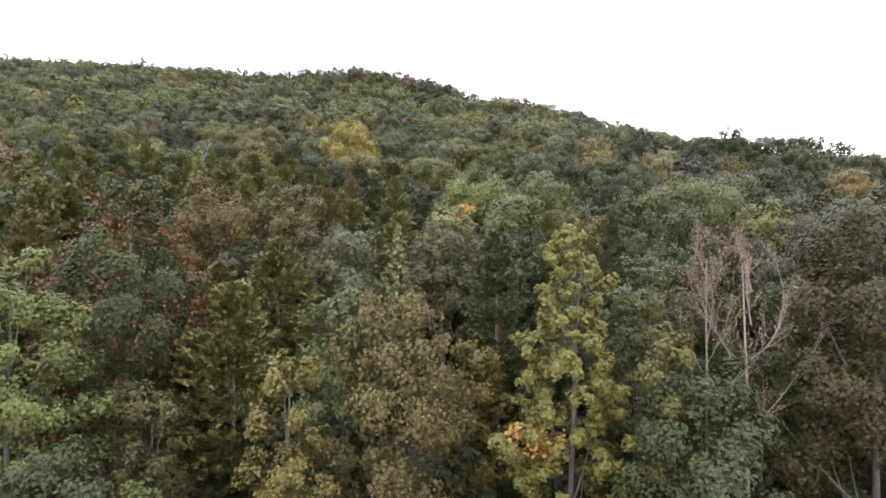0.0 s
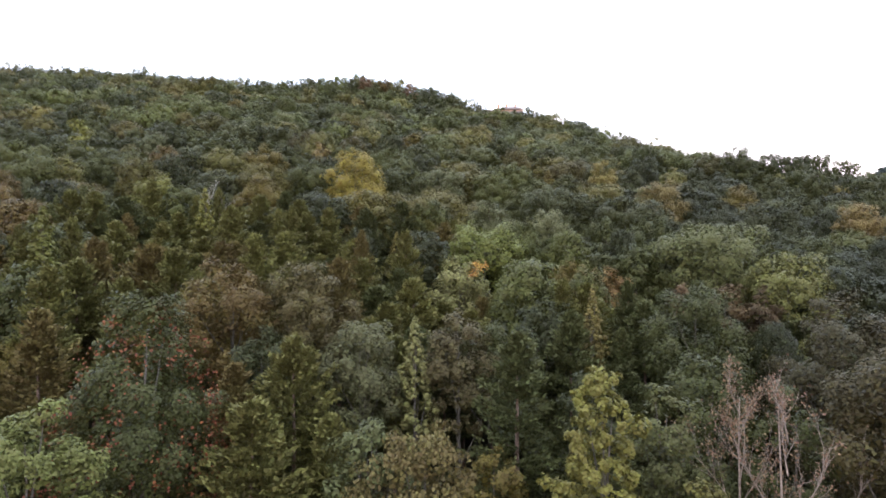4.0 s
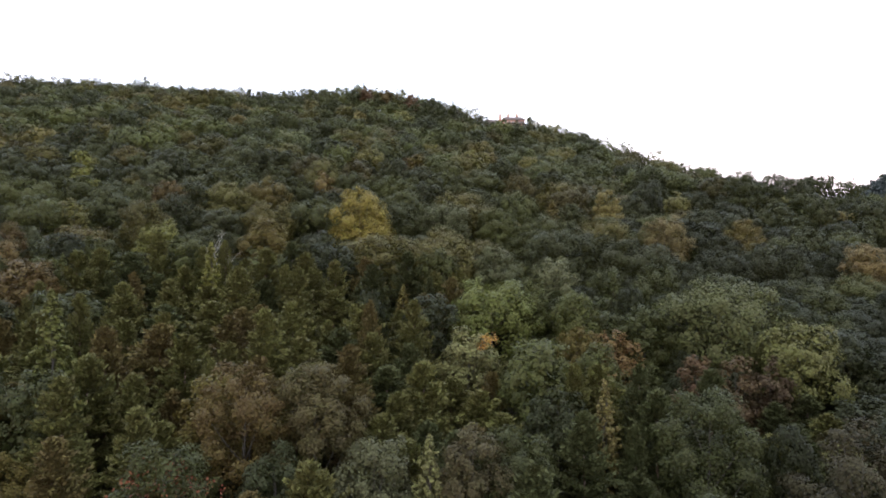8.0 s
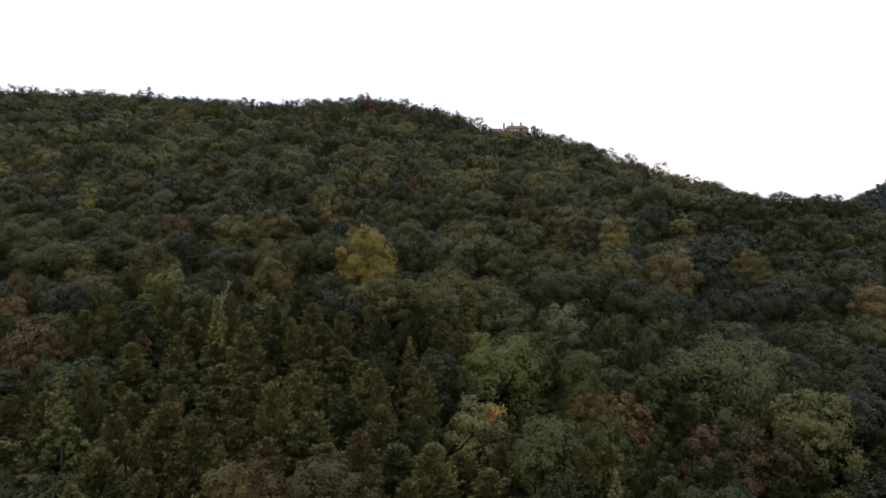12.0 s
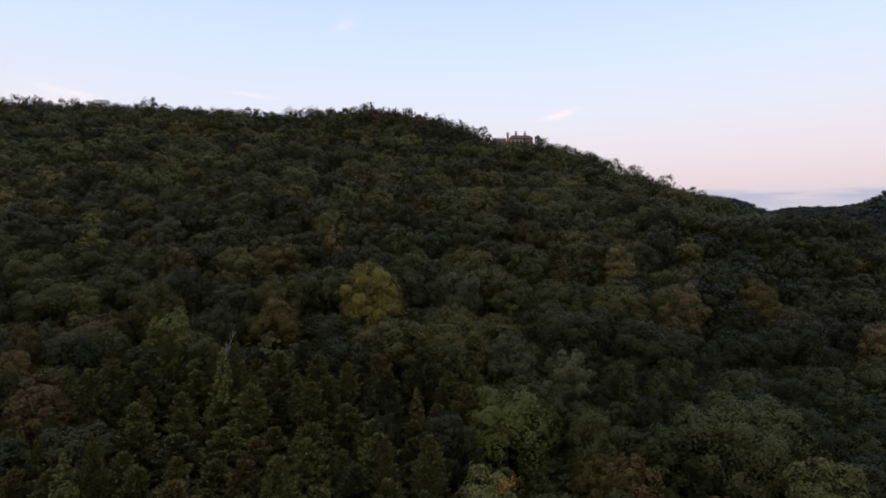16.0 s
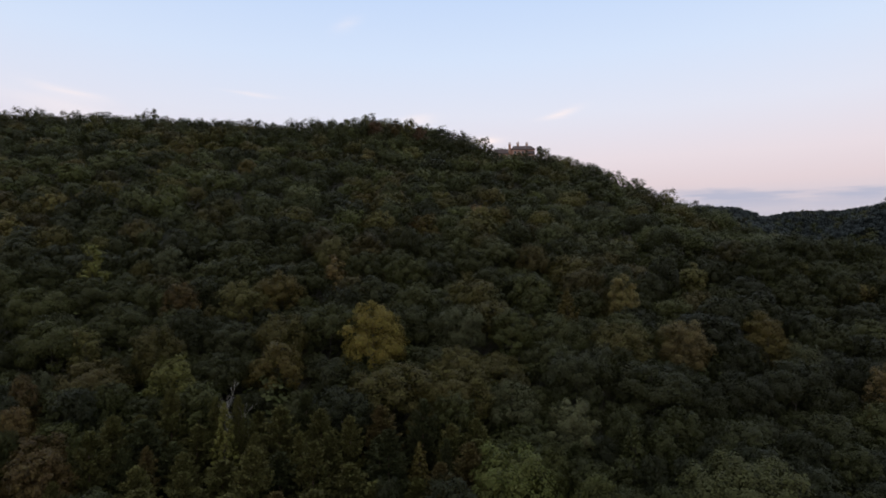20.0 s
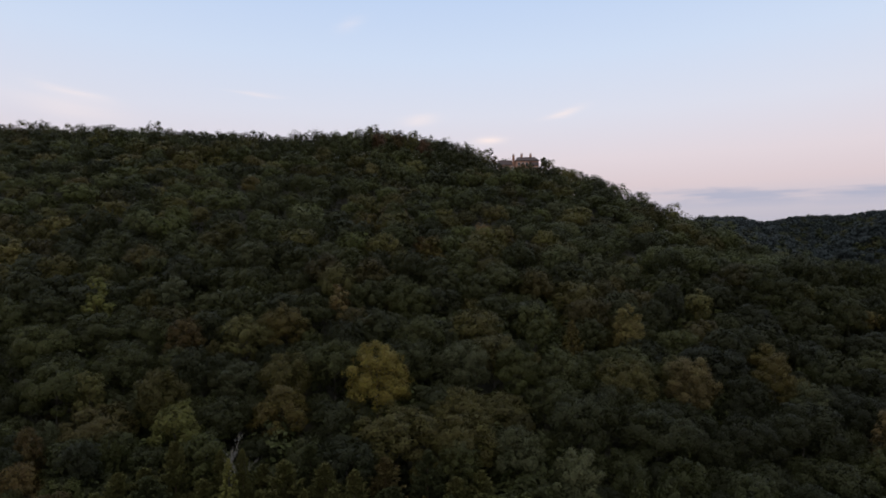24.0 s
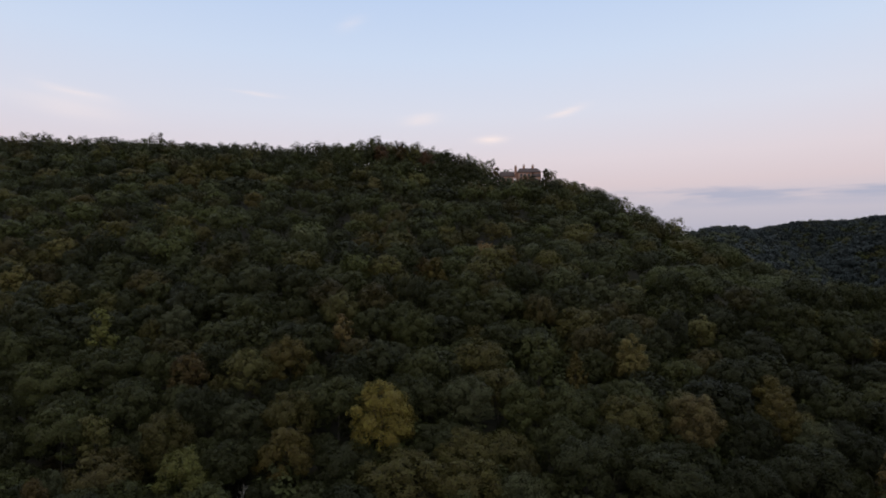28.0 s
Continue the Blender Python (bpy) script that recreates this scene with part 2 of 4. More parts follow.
def slivers(c, nrm, size, rng):
    """Leaf by leaf a small pointed triangle, for crowns farther off."""
    n = len(c)
    side = unit(np.cross(nrm, rng.normal(size=(n, 3)) + (0, 0, 1e-3)))
    tip = np.cross(nrm, side)
    s = (size * rng.uniform(0.65, 1.35, n))[:, None]
    skew = rng.uniform(-0.4, 0.4, n)[:, None]
    v = np.stack([c - tip * s * 0.5 + side * s * 0.5, c + tip * s * 0.62 + side * s * skew, c - tip * s * 0.42 - side * s * 0.5], 1)
    return v.reshape(-1, 3)


def quads(n):
    return np.arange(4 * n).reshape(n, 4)


def thirds(n):
    return np.arange(3 * n).reshape(n, 3)


def tube(path, radii, sides=7):
    """A tapering limb along path."""
    path, radii = np.asarray(path, float), np.asarray(radii, float)
    t = unit(np.gradient(path, axis=0))
    a = unit(np.cross(t, np.array((0.31, 0.95, 0.07))))
    b = np.cross(t, a)
    ang = np.arange(sides) * 2 * math.pi / sides
    v = path[:, None] + radii[:, None, None] * (np.cos(ang)[None, :, None] * a[:, None] + np.sin(ang)[None, :, None] * b[:, None])
    i, j = np.meshgrid(np.arange(len(path) - 1), np.arange(sides), indexing="ij")
    k = (j + 1) % sides
    f = np.stack([i * sides + j, i * sides + k, (i + 1) * sides + k, (i + 1) * sides + j], 2).reshape(-1, 4)
    return v.reshape(-1, 3), f


def crown_lobes(H, W, base, count, rng, shape):
    """Centres, radii and outward ways of the large leafy masses of a crown."""
    lo, hi = base * H, H
    a, b = W / 2, (hi - lo) / 2
    if shape == "tiered":
        count = int(count * 1.5)
    if shape in ("spire", "cone"):
        n = count * 7
        t = np.clip((np.arange(n) + rng.uniform(-0.5, 1.5, n)) / n, 0.0, 1.0) ** 0.85
        az = np.arange(n) * 2.39996 + rng.normal(size=n) * 0.35
        widest = 0.34 if shape == "spire" else 0.12
        reach = np.where(t < widest, 0.72 + 0.28 * t / widest, np.clip((1 - t) / (1 - widest), 0, 1) ** (0.46 if shape == "spire" else 0.72)) * a
        reach *= rng.uniform(0.62, 1.08, n)
        q = np.sqrt(rng.uniform(0.25, 1.0, n))
        r = (0.045 + 0.085 * reach / a) * W * rng.uniform(0.7, 1.25, n) * math.sqrt(12 / count)
        out = np.maximum(reach - 0.6 * r, 0) * q
        c = np.column_stack([np.cos(az) * out, np.sin(az) * out, lo + (hi - lo) * t - 0.5 * r + 0.35 * (out - 0.5 * reach)])
        c[:, 2] = np.minimum(c[:, 2], hi - r)
        d = unit(np.column_stack([np.cos(az), np.sin(az), 0.5 + 0.6 * t]))
        return c, r, d
    i = np.arange(count) + 0.5
    u, az = 1 - 1.72 * i / count, i * 2.39996 + rng.uniform(0, 6.28)
    s = np.sqrt(np.maximum(1 - u * u, 0))
    d = unit(np.column_stack([s * np.cos(az), s * np.sin(az), u]) + rng.normal(size=(count, 3)) * 0.55 / math.sqrt(count))
    r = W * rng.uniform(0.13, 0.27, count) * math.sqrt(16 / count)
    fat = 0.78 if shape == "dome" else 1.0
    way = np.sign(d) * np.abs(d) ** fat
    c = way * rng.uniform(0.82, 1.04, (count, 1)) * np.column_stack([a - 0.85 * r, a - 0.85 * r, np.maximum(b - 0.75 * r, 0.2 * b)])
    ang = np.arctan2(d[:, 1], d[:, 0])
    c[:, :2] *= (1 + 0.13 * np.sin(2 * ang + rng.uniform(0, 6)) + 0.08 * np.sin(5 * ang + rng.uniform(0, 6)))[:, None]
    t = c[:, 2] / b
    if shape != "dome":
        c[:, :2] *= (1.02 - 0.16 * t)[:, None]
    c[:, 2] += (lo + hi) / 2
    inner = np.array([(0, 0, (lo + hi) / 2 + 0.15 * b), (0.12 * W, -0.1 * W, (lo + hi) / 2), (-0.12 * W, 0.08 * W, (lo + hi) / 2 - 0.1 * b)])
    c, r = np.vstack([c, inner]), np.concatenate([r, [0.26 * W, 0.22 * W, 0.22 * W]])
    return c, r, np.vstack([d, [(0, 0, 1.0)] * 3])


def broad_crown(H, W, base, n_lobe, per, n_leaf, size, seed, shape="round", droop=0.0, rough=0.19):
    """A crown's leaves on the small clumps that its large masses carry, and a sparse inner layer. Also the masses' centres."""
    rng = np.random.default_rng(seed)
    c, r, d = crown_lobes(H, W, base, n_lobe, rng, shape)
    n = len(c)
    if shape in ("spire", "cone"):
        per = max(4, per // 2)
    squat = np.array((1.0, 1.0, 0.74 if shape == "tiered" else 0.86))
    # the small clumps on the outer side of each mass
    host = np.repeat(np.arange(n), per)
    sd = unit(rng.normal(size=(n * per, 3)) * 0.72 + 0.75 * d[host] + np.array((0, 0, 0.42)))
    sr = r[host] * rng.uniform(0.22, 0.52, n * per)
    sc = c[host] + sd * (r[host] * rng.uniform(0.62 - 0.4 * rough, 0.92 + 0.6 * rough, n * per))[:, None] * squat
    share = sr ** 2 / (sr ** 2).sum()

    pick = rng.choice(n * per, 2 * n_leaf, p=share)
    w = unit(rng.normal(size=(2 * n_leaf, 3)) * 0.8 + 0.7 * sd[pick] + np.array((0, 0, 0.25)))
    p = sc[pick] + w * (sr[pick] * (1.05 + 0.5 * rough - (0.35 + rough) * rng.random(2 * n_leaf) ** 1.4))[:, None]
    buried = np.zeros(len(p), bool)
    for j in range(n):
        q = (p - c[j]) / (squat * r[j])
        buried |= (host[pick] != j) & ((q * q).sum(1) < 0.8)
    keep = np.nonzero(~buried)[0][:n_leaf]
    n_in = n_leaf // 4
    hin = rng.choice(n, n_in, p=r ** 2 / (r ** 2).sum())
    win = unit(rng.normal(size=(n_in, 3)) + 0.35 * d[hin])
    pin = c[hin] + win * (r[hin] * rng.uniform(0.55, 0.85, n_in))[:, None] * squat
    nrm = np.concatenate([w[keep] * 0.62 + sd[pick[keep]] * 0.34 + d[host[pick[keep]]] * 0.22, win])
    nrm = unit(nrm + rng.normal(size=nrm.shape) * rough + np.array((0, 0, 0.15)))
    p = np.concatenate([p[keep], pin])
    sizes = np.concatenate([np.full(len(keep), size), np.full(n_in, size * 1.5)])
    if droop:
        return kites(p, nrm, sizes, rng, droop=droop), c
    return slivers(p, nrm, sizes, rng), c


def bare_limbs(H, W, seed, count, stout):
    """Forked limbs of a tree that has shed its leaves; each limb carries its own twigs. Also the twigs' tips."""
    rng = np.random.default_rng(seed)
    out, tips = [], []

    def grow(foot, way, L, r, level, vs, fs):
        q = np.linspace(0, 1, 6)[:, None]
        bend = rng.normal(size=3) * 0.2 * L
        pts = foot + q * L * way + q * (1 - q) * bend + q * q * np.array((0, 0, 0.12 * L))
        v, f = tube(pts, np.linspace(r, r * 0.35, 6), 6 if level == 0 else 4)
        fs.append(f + sum(len(x) for x in vs))
        vs.append(v)
        if level == 2:
            tips.extend(pts[2:])
            return
        for k in range(9 if level == 0 else 7):
            i = rng.integers(1, 6)
            side = unit(rng.normal(size=(1, 3)))[0]
            grow(pts[i], unit((way * 0.9 + side * 0.65 + np.array((0, 0, 0.2)))[None])[0], L * rng.uniform(0.28, 0.5), r * 0.42, level + 1, vs, fs)

    for k in range(count):
        a = 2.4 * k + rng.uniform(-0.4, 0.4)
        z = H * (0.55 + 0.36 * k / count)
        L = (H - z) * 0.35 + W * rng.uniform(0.2, 0.34)
        open_by = 0.85 - 0.55 * k / count
        way = unit(np.array([[math.cos(a) * open_by, math.sin(a) * open_by, 1.0]]))[0]
        vs, fs = [], []
        grow(np.array((0, 0, z)), way, L, 0.0016 * H * stout, 0, vs, fs)
        out.append((np.concatenate(vs), np.concatenate(fs)))
    return out, np.array(tips)


def pine_crown(H, W, base, whorls, per, tufts, rep, size, seed):
    """Needles in tufts along rising branches, each tuft a small brush of narrow blades."""
    rng = np.random.default_rng(seed)
    pts, ways = [], []
    for i in range(whorls):
        for k in range(per):
            t = min(max((i + rng.uniform(-1.1, 1.1)) / (whorls - 1), 0), 1)
            z = H * (base + (0.97 - base) * t)
            a = 2.4 * i + 6.283 * k / per + rng.normal() * 0.3
            L = (W / 2 * 1.12 * min(1.0, 0.55 + 1.6 * t) * (1 - t) ** 0.72 + 0.15) * rng.uniform(0.66, 1.12)
            rise = 0.10 + 0.55 * t + rng.normal() * 0.12
            way = np.array((math.cos(a), math.sin(a), rise))
            flank = np.array((-math.sin(a), math.cos(a), 0.0))
            for q in np.linspace(0.25, 1.0, tufts):
                fan = 0.34 * L * (1.05 - abs(q - 0.5)) * rng.uniform(-1, 1)
                pts.append(way * L * q + flank * fan + np.array((0, 0, z + 0.20 * L * q * q - 0.05 * abs(fan) + rng.normal() * 0.10)))
                ways.append(way * 0.8 + flank * 1.4 * fan / max(L, 0.1) + np.array((0, 0, 0.05 + 0.2 * q)))
    p, w = np.repeat(np.array(pts), rep, 0), unit(np.repeat(np.array(ways), rep, 0))
    n = len(p)
    p = p + rng.normal(size=(n, 3)) * size * np.array((0.55, 0.55, 0.28))
    tip = unit(w + rng.normal(size=(n, 3)) * 0.42)
    side = unit(np.cross(tip, rng.normal(size=(n, 3)) * 0.5 + np.array((0, 0, 1.0))))
    s = (size * rng.uniform(0.7, 1.3, n))[:, None]
    v = np.stack([p - tip * s * 0.45 + side * s * 0.4, p + tip * s * 0.9, p - tip * s * 0.45 - side * s * 0.4], 1)
    return v.reshape(-1, 3)


MESHES = {}


def stem_path(H, seed, lean=0.03, steps=9):
    rng = np.random.default_rng(seed)
    t = np.linspace(0, 1, steps)
    off = np.cumsum(rng.normal(size=(steps, 2)) * lean * H / steps * 1.2, axis=0) * t[:, None]
    return np.column_stack([off, t * H])


def tree_meshes(kind, H, W, base, detail, seed, shape="round", droop=0.0):
    """The meshes of one tree of the given size: trunk, limbs, crown; shared by all trees that ask for the same one."""
    key = (kind, H, W, base, detail, seed, shape, droop)
    if key in MESHES:
        return MESHES[key]
    rng = np.random.default_rng(seed + 5)
    limbs = []
    if kind == "pine":
        whorls, per, tufts, rep, size = {"near": (20, 7, 12, 9, 0.21), "mid": (17, 7, 9, 9, 0.29)}[detail]
        v = pine_crown(H, W, base, whorls, per, tufts, rep, size, seed)
        crown = mesh_from("needles", v, thirds(len(v) // 3), NEEDLE)
        path = stem_path(H * 0.98, seed, 0.02)
        trunk = mesh_from("trunk", *tube(path, np.linspace(0.017 * H, 0.012, len(path))), PINE_BARK, True)
        if detail == "near":
            for k in range(7):
                z = H * (base + (0.85 - base) * k / 7)
                a = rng.uniform(0, 6.28)
                L = W / 2 * 0.75 * (1 - k / 8)
                q = np.linspace(0, 1, 5)[:, None]
                pts = np.array((0, 0, z)) + q * L * np.array((math.cos(a), math.sin(a), 0.12)) + q * q * np.array((0, 0, 0.1 * L))
                limbs.append(mesh_from("limb", *tube(pts, np.linspace(0.035, 0.01, 5), 5), PINE_BARK, True))
    else:
        area = W * W * 1.6 + W * H * (1 - base) * 1.5
        n_lobe, per, size, cover = {"near": (26, 11, 0.122, 0.60), "mid": (22, 10, 0.205, 0.68), "slope": (20, 9, 0.30, 0.72), "far": (14, 7, 0.42, 0.7)}[detail]
        n_leaf = int(cover * area * (1.35 if shape == "spire" else 1.0) / (size * size * 0.56))
        v, c = broad_crown(H, W, base, n_lobe, per, n_leaf, size, seed, shape, droop, {"near": 0.30, "mid": 0.25}.get(detail, 0.20))
        crown = mesh_from("crown", v, quads(len(v) // 4) if droop else thirds(len(v) // 3), LEAF)
        path = stem_path(H * 0.9, seed)
        trunk = mesh_from("trunk", *tube(path, np.linspace(0.0115 * H, 0.02, len(path))), BARK, True)
        if detail in ("near", "mid"):
            for k in range(8 if detail == "near" else 4):
                tip = c[rng.integers(len(c))]
                z0 = max(0.2 * H, min(tip[2] - 0.18 * H, 0.75 * H))
                i = z0 / (H * 0.9) * (len(path) - 1)
                foot = path[int(i)]
                q = np.linspace(0, 1, 6)[:, None]
                mid = (foot + tip) / 2 + np.array((0, 0, -0.03 * H))
                pts = (1 - q) ** 2 * foot + 2 * q * (1 - q) * mid + q * q * tip
                limbs.append(mesh_from("limb", *tube(pts, np.linspace(0.0042 * H, 0.012, 6), 5), BARK, True))
    MESHES[key] = (trunk, limbs, crown)
    return MESHES[key]


def part(name, mesh, parent, label=""):
    ob = new(name, mesh)
    ob.parent = parent
    return tagged(ob, label) if label else ob


TAKEN, SHOWN = [], []


def plant(kind, x, y, top, W, colour, label, detail="mid", base=0.3, shape="round", droop=0.0, seed=None, group="trees of the wooded slope", turn=None, wide=7.5):
    """One tree with its foot on the ground at (x, y), its tip at height top and a crown W metres wide."""
    z = float(ground(x, y))
    H = top - z
    if seed is None:
        h0, w0 = H, W
        seed = int(abs(x * 97 + y * 13)) % 9973
    else:
        h0, w0 = 15.0, wide
        if kind == "pine":
            w0 = 7.0
        if shape in ("spire", "cone"):
            w0 = 6.0
    trunk, limbs, crown = tree_meshes(kind, round(h0, 2), round(w0, 2), base, detail, seed, shape, droop)
    name = {"pine": "pine_tree", "broad": "broadleaf_tree", "oak": "oak_tree", "shrub": "understory_tree"}[kind]
    tree = new(name)
    a = (x * 7.3 + y * 3.1) % 6.28 if turn is None else turn
    tree.matrix_world = Matrix.Translation((x, y, z - 0.15)) @ Matrix.Rotation(a, 4, "Z") @ Matrix.Diagonal((W / w0, W / w0, H / h0, 1))
    tagged(tree, label, "tree", group)
    part("trunk", trunk, tree)
    for limb in limbs:
        part("limb", limb, tree)
    ob = part("crown", crown, tree)
    r, g, b = colour
    ob.color = (r * 0.525, g * 0.505, b * 0.49, 1)
    TAKEN.append((x, y, W * (0.42 if kind != "shrub" else 0.25)))
    if detail in ("near", "mid") and seed >= 100:
        SHOWN.append((x, y, top, W))
    return tree


# leaf colours of the trees in early autumn
DARK, GREEN, DEEP = (0.058, 0.063, 0.018), (0.080, 0.086, 0.022), (0.044, 0.049, 0.016)
OLIVE, TANGREEN, GREY = (0.128, 0.100, 0.024), (0.19, 0.137, 0.048), (0.102, 0.108, 0.046)
PALE = (0.19, 0.185, 0.07)
RUST, BROWN = (0.14, 0.075, 0.036), (0.120, 0.083, 0.026)
PINE, PINEDARK, PINEBROWN = (0.146, 0.141, 0.046), (0.084, 0.092, 0.036), (0.152, 0.120, 0.045)
ORANGE = (0.175, 0.11, 0.04)

# ---- trees that the camera passes nearest ----
plant("broad", 5.3, 23.5, 17.2, 6.8, (0.160, 0.148, 0.036), "yellow-green tulip poplar with a tall slender crown", "near", 0.12, "spire")
plant("broad", -17.2, 22.0, 16.0, 7.0, (0.135, 0.146, 0.042), "light green broadleaf tree with layered leafy boughs", "near", 0.15, "tiered")
plant("broad", -16.0, 28.0, 19.8, 7.6, DARK, "dark green oak with reddening lower leaves", "near", 0.06)
oak = bpy.data.objects["broadleaf_tree.002"]
red = np.random.default_rng(77)
spots = unit(red.normal(size=(800, 3)) + np.array((0.25, -0.25, -0.5))) * np.array((4.0, 4.0, 8.0)) * red.uniform(0.86, 1.06, (800, 1)) + np.array((0, 0, 9.4))
spots = np.repeat(spots, 7, 0) + red.normal(size=(800 * 7, 3)) * 0.22
v = kites(spots, unit(red.normal(size=spots.shape) + unit(spots - np.array((0, 0, 9.4)))), 0.12, red)
blush = part("red_leaf_spray", mesh_from("red_leaf_spray", v, quads(len(spots)), LEAF), oak, "red autumn leaves among green")
tagged(blush, kind="stuff")
blush.color = (0.098, 0.03, 0.014, 1)
plant("broad", -2.9, 36.0, 17.8, 4.0, PALE, "pale green slender tree among darker crowns", "near", 0.4, "cone")
plant("broad", -2.0, 25.0, 14.4, 6.6, (0.138, 0.112, 0.042), "tan-green tree with drooping early autumn leaves", "near", 0.1, "round", 0.5)
plant("broad", -4.5, 25.6, 14.9, 4.4, (0.098, 0.108, 0.042), "grey-green broadleaf tree beside a tan one", "near", 0.2)
plant("broad", -6.0, 21.5, 12.6, 3.8, (0.14, 0.112, 0.030), "small yellowish tree in the near row", "near", 0.1)
plant("pine", -9.9, 33.6, 17.0, 7.4, PINE, "olive-green pine with layered branches", "near", 0.3)
plant("pine", -10.6, 28.3, 14.6, 7.4, PINE, "olive-green pine with layered branches", "near", 0.2)
plant("pine", 3.1, 32.6, 17.3, 7.2, PINEDARK, "dark green pine with its bare stem showing", "near", 0.2)
plant("broad", 0.0, 37.0, 18.2, 5.0, (0.088, 0.072, 0.030), "dusky brown-grey round-headed tree", "near", 0.4)
plant("broad", 8.7, 21.5, 14.2, 3.6, (0.115, 0.104, 0.028), "yellow-green young tree before a bare one", "near", 0.15)
plant("broad", 9.8, 20.8, 12.0, 7.4, (0.056, 0.064, 0.025), "dark green bushy tree at the foot of a bare one", "near", 0.1)
plant("broad", 17.8, 22.8, 18.4, 8.6, (0.062, 0.048, 0.016), "brownish olive tree with a wide loose crown", "near", 0.12)
plant("broad", -16.6, 41.2, 21.0, 6.8, BROWN, "reddish brown oak with a rounded crown", "near", 0.45)
plant("broad", -11.4, 42.4, 20.8, 7.0, (0.10, 0.082, 0.03), "olive-brown broadleaf tree beside a reddish oak", "near", 0.45)
plant("broad", -6.4, 36.2, 17.6, 5.8, (0.10, 0.10, 0.045), "grey-green tree with a rounded crown", "near", 0.4)
plant("broad", 11.1, 46.2, 18.8, 4.4, (0.19, 0.155, 0.052), "slim tan-leaved tree behind a yellow poplar", "near", 0.25, "cone")
plant("broad", 17.0, 41.0, 19.4, 8.4, DARK, "dark green tree with a broad crown", "near", 0.2, "dome")
plant("broad", 7.4, 33.0, 15.0, 5.4, DEEP, "dark green tree behind a yellow poplar", "near", 0.15)
plant("broad", -13.4, 18.6, 10.2, 5.0, (0.056, 0.06, 0.027), "grey-green low bushy tree", "near", 0.05)
plant("broad", -9.8, 18.2, 8.4, 3.4, GREEN, "light green low bushy tree", "near", 0.05)
plant("broad", -12.6, 24.0, 10.6, 3.6, (0.085, 0.075, 0.024), "yellowish small tree under a dark oak", "near", 0.1)
plant("broad", 12.6, 30.0, 17.0, 5.5, DARK, "dark green tree behind two bare ones", "near", 0.2)
plant("broad", 22.0, 33.0, 19.6, 8.0, (0.055, 0.046, 0.02), "brown-olive tree with an open crown", "near", 0.3)

plant("broad", -12.6, 36.6, 16.8, 6.2, DEEP, "dark green tree before a brown oak", "near", 0.1)
plant("broad", -18.4, 36.0, 17.0, 5.4, DARK, "dark green tree among olive pines", "near", 0.1)
plant("broad", 15.0, 26.5, 15.6, 5.0, DARK, "dark green tree beside a wide olive one", "near", 0.15)
plant("broad", 24.5, 28.5, 19.0, 7.0, (0.058, 0.048, 0.02), "brownish olive tree with an open crown", "near", 0.15)
plant("broad", 1.6, 29.5, 12.0, 4.6, OLIVE, "olive tree in the shade of a pine", "near", 0.1)
plant("pine", -24.5, 33.0, 18.6, 6.0, PINEBROWN, "brown-tinged pine with layered branches", "near", 0.15)
plant("pine", -27.5, 38.0, 21.0, 6.4, PINE, "olive-green pine with layered branches", "near", 0.15)
plant("pine", -22.0, 37.0, 19.2, 5.6, PINE, "olive-green pine with layered branches", "near", 0.15)
plant("pine", -13.2, 33.0, 15.4, 5.4, PINEBROWN, "brown-tinged pine with layered branches", "near", 0.15)
plant("pine", -7.2, 31.0, 13.0, 4.6, PINE, "olive-green pine among broadleaf trees", "near", 0.15)
plant("pine", -21.5, 27.5, 14.0, 5.4, PINEDARK, "dark pine behind a light green tree", "near", 0.15)


def bare_tree(x, y, top, W, limbs, seed, leaf_colour, n_leaf, label, bark, stout):
    """A tree that has lost most of its leaves: pale stem, forked limbs, a few last leaves."""
    z = float(ground(x, y))
    H = top - z
    tree = tagged(new("bare_tree"), label, "tree")
    tree.location = (x, y, z - 0.15)
    path = stem_path(H * 0.9, seed, 0.025)
    part("trunk", mesh_from("trunk", *tube(path, np.linspace(0.0068 * H, 0.012 * H * 0.1 * stout, len(path))), bark, True), tree)
    grown, tips = bare_limbs(H, W, seed, limbs, stout)
    for v, f in grown:
        part("limb", mesh_from("limb", v, f, bark, True), tree)
    rng = np.random.default_rng(seed)
    c = tips[rng.integers(len(tips), size=n_leaf)] + rng.normal(size=(n_leaf, 3)) * 0.12
    v = kites(c, unit(rng.normal(size=(n_leaf, 3))), 0.085, rng)
    ob = part("leaf_spray", mesh_from("leaf_spray", v, quads(n_leaf), LEAF), tree, "sparse fading last leaves")
    tagged(ob, kind="stuff")
    ob.color = (*leaf_colour, 1)
    TAKEN.append((x, y, 1.2))


bare_tree(11.6, 24.5, 17.6, 2.8, 7, 3, (0.12, 0.075, 0.045), 1500, "pale-barked tree nearly bare of leaves", PALE_BARK, 0.85)
bare_tree(12.6, 22.8, 17.5, 3.2, 5, 8, (0.12, 0.07, 0.045), 700, "pale-barked forked tree bare of leaves", PALE_BARK, 1.0)
plant("broad", 9.2, 26.4, 16.0, 4.6, (0.085, 0.088, 0.03), "thin green-leaved tree behind a bare one", "near", 0.4)
bare_tree(-34.2, 79.0, 31.0, 4.6, 4, 12, (0.2, 0.17, 0.09), 60, "white-limbed dead tree among green crowns", WHITE_BARK, 2.3)


